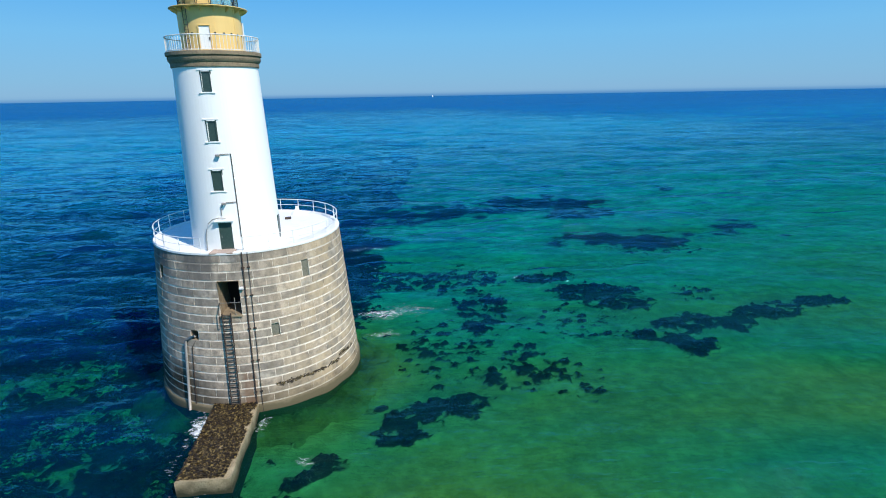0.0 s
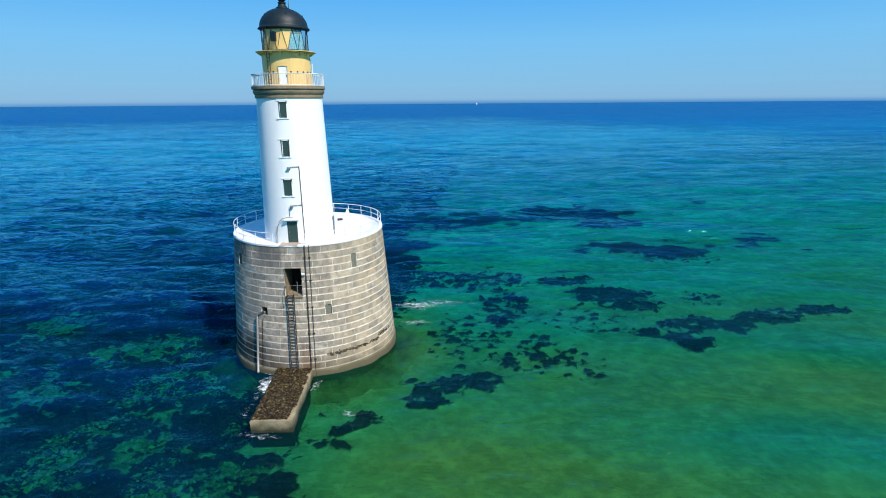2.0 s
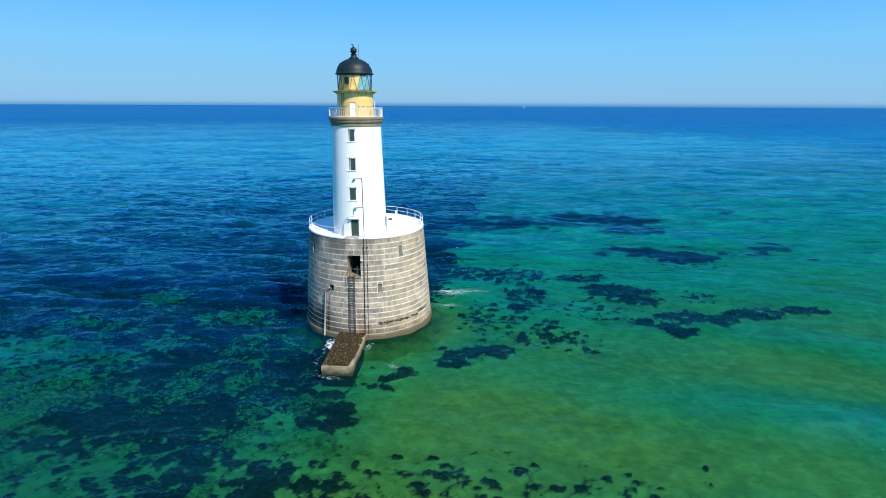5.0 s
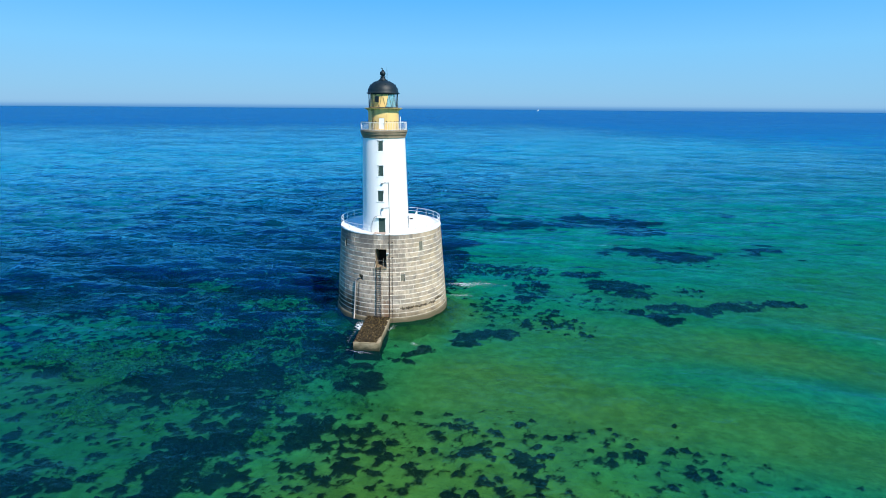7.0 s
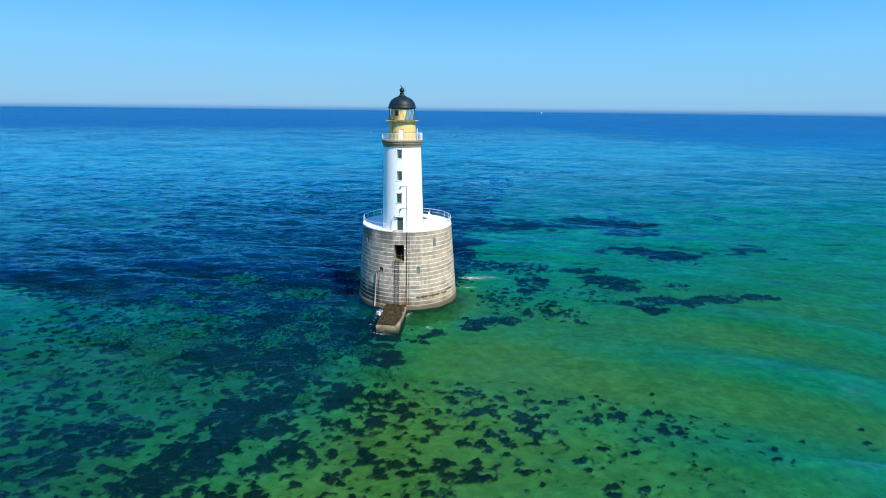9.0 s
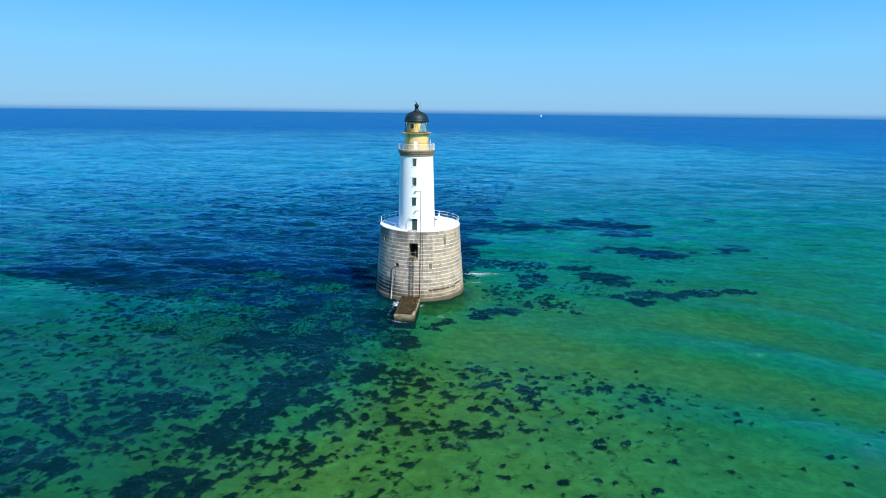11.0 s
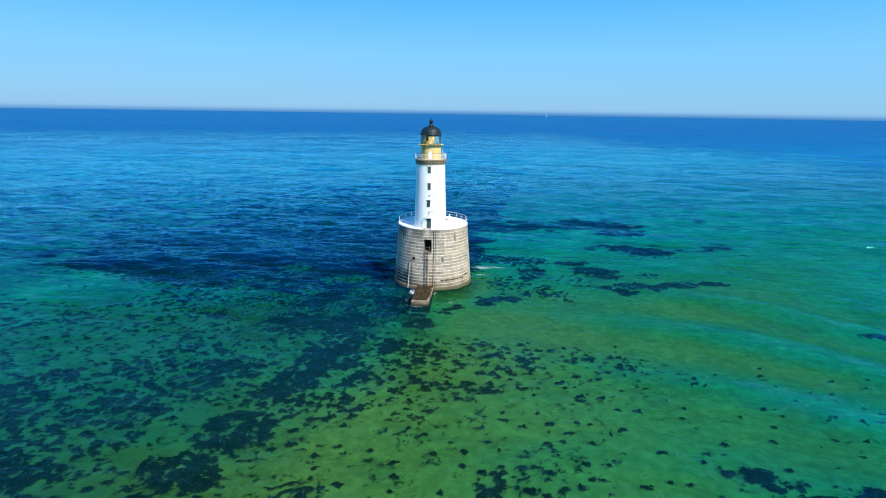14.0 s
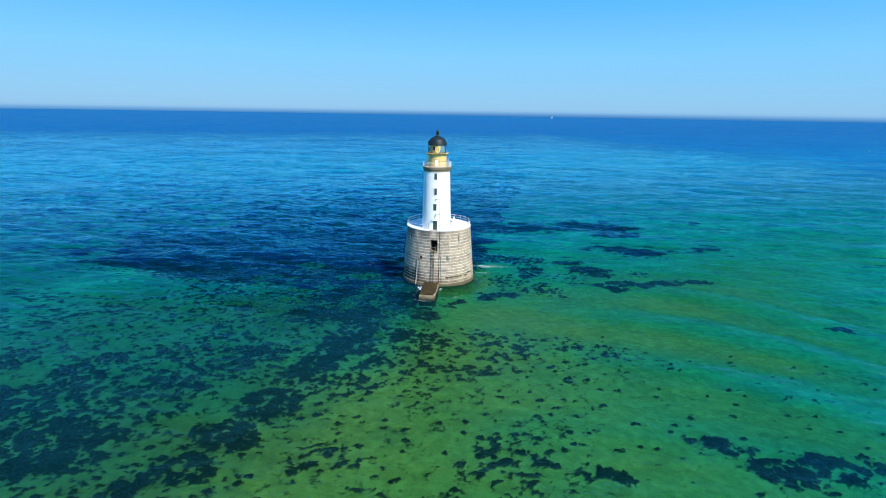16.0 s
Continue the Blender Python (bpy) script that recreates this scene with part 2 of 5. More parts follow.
def sea_field(m):
    """Signed run across the depth contour: shore side negative, open sea positive, in metres."""
    sep = m.n("ShaderNodeSeparateXYZ")
    m.link(m.geo.outputs["Position"], sep.inputs[0])
    s = m.math("SUBTRACT", sep.outputs[1], m.math("MULTIPLY", sep.outputs[0], 0.5))
    east = m.math("SUBTRACT", m.math("SUBTRACT", sep.outputs[0], m.math("MULTIPLY", sep.outputs[1], 0.2)), 25.0)
    leftw = m.math("MULTIPLY", m.ramp(m.math("ADD", m.math("MULTIPLY", sep.outputs[0], -0.01), m.math("MULTIPLY", m.math("SUBTRACT", m.noise(0.05, 4), 0.5), 0.3)), [(0.02, 0.0), (0.22, 1.0)], "EASE"), m.ramp(m.math("ADD", m.math("MULTIPLY", sep.outputs[1], 0.01), 0.5), [(0.38, 0.0), (0.52, 1.0)]))
    leftw = m.math("MULTIPLY", leftw, m.ramp(m.math("MULTIPLY", sep.outputs[1], 0.01), [(0.15, 1.0), (0.6, 0.0)], "EASE"))
    s = m.math("ADD", s, m.math("MULTIPLY", leftw, 12.0))
    axis = m.math("ADD", m.math("MULTIPLY", sep.outputs[1], 0.10), 21.0)
    off = m.math("MULTIPLY", m.math("ABSOLUTE", m.math("SUBTRACT", sep.outputs[0], axis)), 0.02)
    shoal = m.math("MULTIPLY", m.ramp(off, [(0.05, 1.0), (0.42, 0.0)], "EASE"), m.ramp(m.math("MULTIPLY", sep.outputs[1], -0.01), [(0.0, 0.0), (0.22, 1.0)]))
    s = m.math("SUBTRACT", s, m.math("MULTIPLY", shoal, 42.0))
    span = m.n("ShaderNodeVectorMath")
    span.operation = "LENGTH"
    m.link(m.geo.outputs["Position"], span.inputs[0])
    skirt = m.math("MULTIPLY", m.ramp(m.math("MULTIPLY", span.outputs["Value"], 0.05), [(0.46, 1.0), (0.85, 0.0)], "EASE"), m.ramp(m.math("ADD", m.math("MULTIPLY", sep.outputs[0], 0.05), 0.5), [(0.25, 0.0), (0.6, 1.0)]))
    s = m.math("SUBTRACT", s, m.math("MULTIPLY", skirt, 40.0))
    s = m.math("SMOOTH_MAX", s, m.math("SUBTRACT", east, 60.0), 25.0)
    # southwest tinted bluer: a veil of sky light put into the water colour
    blue_veil = m.math("MULTIPLY", m.ramp(m.math("MULTIPLY", sep.outputs[0], -0.01), [(0.0, 0.0), (0.3, 1.0)], "EASE"), m.ramp(m.math("MULTIPLY", sep.outputs[1], -0.01), [(0.25, 0.0), (0.6, 1.0)], "EASE"))
    s = m.math("ADD", s, m.math("MULTIPLY", blue_veil, 26.0))
    big = m.noise(0.012, 4, 0.5, m.coords((1, 1.6, 1), 0.35))
    small = m.noise(0.06, 4, 0.55, m.coords((0.7, 1.7, 1), 0.2))
    s = m.math("ADD", s, m.math("MULTIPLY", m.math("SUBTRACT", big, 0.5), 50))
    return m.math("ADD", s, m.math("MULTIPLY", m.math("SUBTRACT", small, 0.5), 26)), sep


def water_material():
    m = Mat("sea_water")
    s, sep = sea_field(m)
    # the column is thicker under a crest
    u = m.math("ADD", m.math("DIVIDE", m.math("ADD", s, 100), 1000), m.math("MULTIPLY", sep.outputs[2], 0.05))
    # light scattered back by the water itself, its clearness and its tint, by depth
    body = m.ramp(u, [(0.0, (0.001, 0.016, 0.016)), (0.06, (0.0005, 0.018, 0.05)), (0.09, (0.0004, 0.017, 0.080)), (0.125, (0.0004, 0.022, 0.14)), (0.20, (0.0006, 0.110, 0.22)), (0.34, (0.0008, 0.20, 0.31)), (0.6, (0.0008, 0.10, 0.23)), (0.85, (0.0008, 0.085, 0.21)), (1.0, (0.0008, 0.060, 0.18))])
    # pale and dark streaks of reflection painted into the body colour
    streak = m.ramp(m.noise(0.022, 5, 0.62, m.coords((0.8, 1.5, 1), 0.14)), [(0.32, 0.7), (0.68, 1.4)])
    calm = m.ramp(u, [(0.06, 0.0), (0.17, 1.0)])
    body = m.mix(calm, body, m.mix(1.0, body, streak, "MULTIPLY"))
    tint = m.ramp(u, [(0.0, (0.38, 0.57, 0.20)), (0.045, (0.27, 0.60, 0.28)), (0.085, (0.12, 0.67, 0.43)), (0.12, (0.06, 0.86, 0.76)), (0.17, (0.05, 0.95, 0.97)), (0.24, (0.03, 0.85, 0.98)), (0.5, (0.02, 0.4, 0.85))])
    opacity = m.ramp(u, [(0.02, 0.08), (0.06, 0.14), (0.09, 0.22), (0.15, 0.28), (0.23, 0.48), (0.40, 0.92)])
    rough_sea = m.ramp(u, [(0.05, 0.16), (0.085, 0.36), (0.14, 1.0)])
    # wavelets and small wind ripples on top of the modelled waves
    na = m.noise(0.14, 3, 0.52, m.coords((0.75, 1.35, 1), 0.16))
    ridge = m.math("SUBTRACT", 1.0, m.math("MULTIPLY", m.math("ABSOLUTE", m.math("SUBTRACT", m.noise(0.42, 3, 0.5, m.coords((0.60, 1.35, 1), 0.12)), 0.5)), 4.0))
    nb = m.noise(0.045, 5, 0.65, m.coords((0.75, 1.7, 1), 0.15))
    crest = []
    for scale, turn, bend in ((0.105, 0.10, 7.0), (0.066, -0.16, 9.0)):
        wv = m.n("ShaderNodeTexWave", Scale=scale, Distortion=bend, Detail=3.0)
        wv.bands_direction = "Y"
        wv.inputs["Detail Scale"].default_value = 1.7
        m.link(m.coords((0.55, 1, 1), turn), wv.inputs["Vector"])
        crest.append(wv.outputs["Fac"])
    crests = m.math("ADD", m.math("MULTIPLY", crest[0], 0.5), m.math("MULTIPLY", crest[1], 0.5))
    rip = m.noise(1.9, 4, 0.65, m.coords((0.5, 1.5, 1), 0.22))
    gust = m.ramp(m.noise(0.02, 3, 0.5, m.coords((0.7, 1.8, 1), 0.3)), [(0.35, 0.55), (0.62, 1.0)])
    b = m.n("ShaderNodeBump", Distance=1.0)
    m.link(gust, b.inputs["Strength"])
    m.link(m.math("ADD", m.math("MULTIPLY", rip, 0.26), m.math("MULTIPLY", rough_sea, m.math("ADD", m.math("ADD", m.math("MULTIPLY", na, 3.2), m.math("MULTIPLY", ridge, 0.42)), m.math("MULTIPLY", crests, 0.15)))), b.inputs["Height"])
    nrm = b.outputs[0]
    df = m.n("ShaderNodeBsdfDiffuse")
    m.link(body, df.inputs[0])
    flat = m.n("ShaderNodeCombineXYZ", Z=1.0)
    m.link(flat.outputs[0], df.inputs["Normal"])
    tr = m.n("ShaderNodeBsdfTransparent")
    m.link(tint, tr.inputs[0])
    mixed = m.n("ShaderNodeMixShader")
    m.link(opacity, mixed.inputs[0])
    m.link(tr.outputs[0], mixed.inputs[1])
    m.link(df.outputs[0], mixed.inputs[2])
    # wind-blown stretch far out to the east, its dark look painted in below
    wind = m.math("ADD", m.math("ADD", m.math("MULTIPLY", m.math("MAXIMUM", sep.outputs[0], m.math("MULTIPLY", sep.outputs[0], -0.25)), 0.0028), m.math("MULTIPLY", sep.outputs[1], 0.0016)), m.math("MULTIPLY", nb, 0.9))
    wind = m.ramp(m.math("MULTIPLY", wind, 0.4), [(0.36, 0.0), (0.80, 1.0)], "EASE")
    # shade of wave faces painted as dark diffuse colour between smoother, clearer backs
    face_shade = m.math("ADD", m.math("ADD", m.math("MULTIPLY", na, 0.62), m.math("MULTIPLY", nb, 0.28)), m.math("MULTIPLY", crests, 0.1))
    dark_k = m.math("MULTIPLY", m.ramp(face_shade, [(0.49, 0.0), (0.55, 0.9)]), m.ramp(u, [(0.09, 0.0), (0.14, 0.55), (0.22, 0.8), (0.6, 0.75)]))
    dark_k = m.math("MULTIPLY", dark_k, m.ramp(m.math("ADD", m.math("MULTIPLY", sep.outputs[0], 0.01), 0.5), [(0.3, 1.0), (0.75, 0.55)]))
    dark_k = m.math("MAXIMUM", dark_k, m.math("MULTIPLY", wind, m.ramp(face_shade, [(0.40, 0.25), (0.55, 0.9)])))
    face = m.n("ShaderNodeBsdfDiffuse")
    # far faces are paler: horizon haze put into their colour
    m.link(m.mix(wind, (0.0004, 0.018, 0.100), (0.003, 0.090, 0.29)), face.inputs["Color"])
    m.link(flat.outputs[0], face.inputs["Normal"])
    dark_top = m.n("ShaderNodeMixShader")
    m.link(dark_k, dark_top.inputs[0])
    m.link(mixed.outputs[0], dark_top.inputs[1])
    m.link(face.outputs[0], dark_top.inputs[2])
    # sky mirrored in the surface
    gl = m.n("ShaderNodeBsdfGlossy", Roughness=0.075)
    m.link(m.mix(m.ramp(u, [(0.11, 0.0), (0.24, 1.0)]), (0.17, 0.60, 0.66), (0.44, 0.92, 1.0)), gl.inputs["Color"])
    m.link(nrm, gl.inputs["Normal"])
    fr = m.n("ShaderNodeFresnel", IOR=1.33)
    m.link(nrm, fr.inputs["Normal"])
    slick = m.ramp(m.noise(0.014, 5, 0.62, m.coords((0.8, 1.6, 1), 0.16)), [(0.30, 0.9), (0.70, 1.5)])
    slick = m.math("MULTIPLY", slick, m.ramp(u, [(0.05, 0.75), (0.2, 1.15), (0.35, 1.3)]))
    slick = m.math("MULTIPLY", slick, m.math("SUBTRACT", 1.0, m.math("MULTIPLY", wind, 0.80)))
    fac = m.math("MINIMUM", m.math("MULTIPLY", m.ramp(fr.outputs[0], [(0.03, 0.015), (0.10, 0.08), (0.5, 0.9)]), slick), m.ramp(u, [(0.05, 0.28), (0.12, 0.42), (0.2, 0.74), (0.27, 0.9)]))
    top = m.n("ShaderNodeMixShader")
    m.link(fac, top.inputs[0])
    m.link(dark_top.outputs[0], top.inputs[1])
    m.link(gl.outputs[0], top.inputs[2])
    return m.done(top.outputs[0])


def seabed_material():
    m = Mat("sandy_seabed")
    blot = m.noise(0.10, 5, 0.6)
    fine = m.noise(0.7, 6, 0.7)
    col = m.mix(m.ramp(blot, [(0.38, 0.0), (0.66, 1.0)]), (0.50, 0.44, 0.29), (0.38, 0.38, 0.27))
    # paler sand mottles, with caustic light put into their colour
    col = m.mix(m.ramp(fine, [(0.42, 0.0), (0.66, 0.85)]), col, (0.74, 0.66, 0.47))
    film = m.noise(0.35, 6, 0.7, m.coords((0.8, 1.3, 1), 0.3))
    col = m.mix(m.ramp(film, [(0.50, 0.0), (0.72, 0.38)]), col, (0.15, 0.17, 0.08))
    sep = m.n("ShaderNodeSeparateXYZ")
    m.link(m.geo.outputs["Position"], sep.inputs[0])
    west = m.math("ADD", m.math("PINGPONG", m.math("MAXIMUM", m.math("MULTIPLY", sep.outputs[0], -0.01), 0.0), 0.38), m.math("MULTIPLY", m.math("SUBTRACT", blot, 0.5), 0.3))
    col = m.mix(m.ramp(west, [(0.0, 0.0), (0.14, 0.55)]), col, (0.14, 0.17, 0.10))
    # mats of weed with ragged edges, and pale stony banks between them
    pale = m.n("ShaderNodeAttribute")
    pale.attribute_name = "bank"
    stony = m.ramp(m.noise(1.3, 6, 0.7), [(0.36, (0.10, 0.11, 0.05)), (0.50, (0.27, 0.28, 0.13)), (0.66, (0.46, 0.44, 0.22))])
    col = m.mix(m.math("MULTIPLY", pale.outputs["Fac"], 0.8), col, stony)
    weed = m.n("ShaderNodeAttribute")
    weed.attribute_name = "weed"
    frond = m.noise(2.6, 5, 0.7, m.coords((0.9, 1.2, 1), 0.4))
    edge = m.math("ADD", weed.outputs["Fac"], m.math("MULTIPLY", m.math("SUBTRACT", frond, 0.5), 0.42))
    mat = m.ramp(m.noise(1.5, 6, 0.75), [(0.38, (0.006, 0.011, 0.009)), (0.57, (0.014, 0.021, 0.013)), (0.68, (0.06, 0.068, 0.030)), (0.78, (0.22, 0.22, 0.09))])
    film = m.ramp(edge, [(0.36, 0.0), (0.48, 0.36), (0.56, 0.95), (0.8, 0.99)])
    col = m.mix(film, col, mat)
    return m.done(m.principled(col, 0.9, normal=m.bump(m.math("ADD", fine, m.math("MULTIPLY", frond, 0.6)), 0.12), spec=0.1))


WHITE = paint("white_paint", (0.88, 0.88, 0.86), (0.60, 0.58, 0.52), 0.5, 0.16, 1.6)
DECKWHITE = paint("white_deck_paint", (0.82, 0.82, 0.80), (0.52, 0.48, 0.42), 0.6, 0.35, 1.2)
IRONWHITE = paint("white_painted_iron", (0.78, 0.79, 0.78), (0.45, 0.33, 0.22), 0.45, 0.45, 0.4)
OCHRE = paint("ochre_paint", (0.80, 0.55, 0.20), (0.44, 0.27, 0.09), 0.5, 0.35, 1.0)
GREYRAIL = paint("pale_grey_rail_paint", (0.80, 0.81, 0.80), (0.35, 0.28, 0.22), 0.5, 0.5, 0.5)
STONE = stone_material()
MORTAR = mortar_material()
CORNICE = concrete_material("weathered_sandstone", (0.31, 0.24, 0.155), (0.20, 0.155, 0.10), (0.13, 0.10, 0.07))
SKIRT = concrete_material("tide_worn_concrete", (0.36, 0.29, 0.20), (0.25, 0.20, 0.125), (0.13, 0.11, 0.07), (0.12, 0.098, 0.055))
PIERMAT = concrete_material("pier_concrete", (0.40, 0.33, 0.21), (0.28, 0.22, 0.13), (0.16, 0.13, 0.075), (0.034, 0.034, 0.016), 0.56)
STEP = concrete_material("worn_pink_concrete", (0.50, 0.38, 0.31), (0.42, 0.33, 0.27), (0.32, 0.25, 0.21))
BLACKIRON = plain("black_painted_iron", (0.007, 0.016, 0.021), 0.5, 0.0, (0.016, 0.030, 0.036), 0.7, 0.3)
DARKIRON = plain("dark_rusty_iron", (0.035, 0.028, 0.024), 0.7, 0.0, (0.10, 0.045, 0.022), 0.7)
GALV = plain("galvanised_pipe", (0.33, 0.32, 0.29), 0.5, 0.2, (0.24, 0.20, 0.16), 0.7)
DARKPANE = plain("dark_green_window_board", (0.038, 0.070, 0.062), 0.3, 0.0, (0.060, 0.095, 0.085), 0.7)
BLOCKED = plain("greenish_grey_board", (0.19, 0.185, 0.145), 0.85, 0.0, (0.13, 0.13, 0.10), 0.8, 0.1)
INSIDE = plain("black_recess_shade", (0.008, 0.008, 0.007), 0.9)
GLASS = glass_material("lantern_glass", (0.80, 0.97, 0.95), 0.82)
FOAM = foam_material()
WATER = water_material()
SEABED = seabed_material()
KELP = weed_material("submerged_kelp", (0.004, 0.010, 0.011), (0.011, 0.020, 0.016), (0.055, 0.066, 0.028))
WRACK = weed_material("brown_bladder_wrack", (0.010, 0.006, 0.003), (0.036, 0.022, 0.008), (0.25, 0.18, 0.06))
REEF = reef_material()
BANK = weed_material("pale_reef_stone", (0.09, 0.10, 0.04), (0.25, 0.25, 0.10), (0.50, 0.47, 0.20))


# ---------------------------------------------------------------- mesh helpers
def obj(name, bm, mat, parent=None, label="", smooth=False):
    me = bpy.data.meshes.new(name)
    bm.normal_update()
    bm.to_mesh(me)
    bm.free()
    me.materials.append(mat)
    if smooth:
        for p in me.polygons:
            p.use_smooth = True
    ob = new(name, me)
    if parent is not None:
        ob.parent = parent
    if label:
        ob["label"] = label
    return ob


part = obj


def box(bm, w, d, h, m=Matrix(), bevel=0.0):
    geom = bmesh.ops.create_cube(bm, size=1.0, matrix=m @ Matrix.Diagonal((w, d, h, 1)))
    if bevel:
        vs = set(geom["verts"])
        es = [e for e in bm.edges if e.verts[0] in vs and e.verts[1] in vs]
        bmesh.ops.bevel(bm, geom=es, offset=bevel, segments=2, affect="EDGES", profile=0.6)
    return bm


def boxed(w, d, h, m=Matrix(), bevel=0.0):
    return box(bmesh.new(), w, d, h, m, bevel)


def lathe(profile, seg=96, centre=(0, 0), close=False):
    """Turn a profile of (radius, height) round an upright axis."""
    bm = bmesh.new()
    rings = []
    for r, z in profile:
        if r < 1e-5:
            rings.append([bm.verts.new((centre[0], centre[1], z))])
        else:
            rings.append([bm.verts.new((centre[0] + r * math.cos(2 * math.pi * k / seg), centre[1] + r * math.sin(2 * math.pi * k / seg), z)) for k in range(seg)])
    pairs = list(zip(rings, rings[1:]))
    if close:
        pairs.append((rings[-1], rings[0]))
    for a, b in pairs:
        for k in range(seg):
            j = (k + 1) % seg
            vs = [a[k % len(a)], a[j % len(a)], b[j % len(b)], b[k % len(b)]]
            vs = [v for i, v in enumerate(vs) if v not in vs[:i]]
            if len(vs) > 2:
                bm.faces.new(vs)
    return bm


def tube(bm, pts, r, seg=6, loop=False):
    """A round bar along a line of points."""
    pts = [Vector(p) for p in pts]
    n = len(pts)
    rings = []
    for i, p in enumerate(pts):
        a = pts[(i - 1) % n] if (loop or i) else p
        b = pts[(i + 1) % n] if (loop or i < n - 1) else p
        d = (b - a).normalized()
        u = d.cross(Vector((0, 0, 1)) if abs(d.z) < 0.9 else Vector((1, 0, 0))).normalized()
        w = u.cross(d)
        rings.append([bm.verts.new(p + r * (math.cos(2 * math.pi * k / seg) * u + math.sin(2 * math.pi * k / seg) * w)) for k in range(seg)])
    for i in range(n if loop else n - 1):
        a, b = rings[i], rings[(i + 1) % n]
        for k in range(seg):
            bm.faces.new((a[k], a[(k + 1) % seg], b[(k + 1) % seg], b[k]))
    if not loop:
        bm.faces.new(rings[0])
        bm.faces.new(rings[-1][::-1])
    return bm


def bar(p, q, r, seg=6):
    return tube(bmesh.new(), [p, q], r, seg)


def pierced_cone(radius, z0, z1, openings, centre=(0, 0), nz=8, step=3.0):
    """A round wall with openings (angle from, angle to, bottom, top, depth), each with its reveals."""
    cx, cy = centre
    ths = {round(a, 3) for a in np.arange(-180, 180, step)}
    zs = {round(z, 4) for z in np.linspace(z0, z1, nz + 1)}
    for a0, a1, b, t, _ in openings:
        ths = {a for a in ths if abs(a - a0) > 0.8 and abs(a - a1) > 0.8} | {a0, a1}
        zs = {z for z in zs if z in (round(z0, 4), round(z1, 4)) or (abs(z - b) > 0.05 and abs(z - t) > 0.05)} | {b, t}
    ths, zs = sorted(ths), sorted(zs)
    bm = bmesh.new()

    def P(a, z, inset=0.0):
        r = radius(z) - inset
        return (cx + r * math.cos(radians(a)), cy + r * math.sin(radians(a)), z)

    grid = [[bm.verts.new(P(a, z)) for a in ths] for z in zs]
    for i in range(len(zs) - 1):
        for j in range(len(ths)):
            k = (j + 1) % len(ths)
            am = ths[j] + 0.01
            zm = (zs[i] + zs[i + 1]) / 2
            if any(a0 <= am < a1 and b < zm < t for a0, a1, b, t, _ in openings):
                continue
            bm.faces.new((grid[i][j], grid[i][k], grid[i + 1][k], grid[i + 1][j]))
    for a0, a1, b, t, d in openings:
        mid = radians((a0 + a1) / 2)
        inward = Vector((-math.cos(mid), -math.sin(mid), 0)) * d
        rim = [(a0, b), (a1, b), (a1, t), (a0, t)]
        outer = [bm.verts.new(P(a, z)) for a, z in rim]
        inner = [bm.verts.new(Vector(P(a, z)) + inward) for a, z in rim]
        for i in range(4):
            bm.faces.new((outer[i], inner[i], inner[(i + 1) % 4], outer[(i + 1) % 4]))
    bmesh.ops.remove_doubles(bm, verts=bm.verts[:], dist=0.0005)
    return bm


def on_wall(radius, a, z, centre=(0, 0), out=0.0):
    """A pose on a round wall: local x along it, local y outwards."""
    r = radius(z) + out
    t = radians(a)
    return pose(centre[0] + r * math.cos(t), centre[1] + r * math.sin(t), z, 0, 0, a - 90)


# ---------------------------------------------------------------- sea, seabed
LATTICE = np.random.default_rng(8).random((256, 256))


def lattice(x, y):
    """Smooth random field, 0 to 1, one knot per unit."""
    i, j = np.floor(x).astype(int), np.floor(y).astype(int)
    f, g = x - i, y - j
    f, g = f * f * (3 - 2 * f), g * g * (3 - 2 * g)
    i0, i1, j0, j1 = i % 256, (i + 1) % 256, j % 256, (j + 1) % 256
    return (LATTICE[i0, j0] * (1 - f) + LATTICE[i1, j0] * f) * (1 - g) + (LATTICE[i0, j1] * (1 - f) + LATTICE[i1, j1] * f) * g


def fractal(x, y, scale, octaves=4, rough=0.55, seed=0):
    """Sum of turned lattices, spread evenly over 0 to 1."""
    total, weight, power = 0.0, 1.0, 0.0
    for k in range(octaves):
        a = 0.6 + 1.9 * k
        u, v = x * math.cos(a) - y * math.sin(a), x * math.sin(a) + y * math.cos(a)
        total = total + weight * (lattice(u * scale + 31.7 * seed + 7 * k, v * scale + 13.1 * seed) - 0.5)
        power += weight * weight
        scale, weight = scale * 2.03, weight * rough
    return 1 / (1 + np.exp(-total / math.sqrt(power) * 8.5))


def seabed_z(x, y):
    s = np.maximum(y - 0.5 * x, x - 0.2 * y - 85)
    return -1.0 - 3.6 / (1 + np.exp(np.clip(-(s - 24) / 20, -60, 60))) + 0.3 * (fractal(x, y, 0.035, 2, 0.5, 3) - 0.5)


def stretched(n, near, far):
    b = math.asinh(far / near)
    return near * np.sinh(b * np.linspace(-1, 1, n))


def wave_train():
    rng = np.random.default_rng(4)
    train = []
    for k in range(52):
        length = 2.2 * (30 / 2.2) ** (k / 51)
        head = radians(98 + rng.normal(0, 19))
        steep = 0.085 if length < 6 else 0.022
        train.append((length, head, steep * length / (2 * math.pi), rng.uniform(0, 2 * math.pi), k))
    return train


WAVES = wave_train()


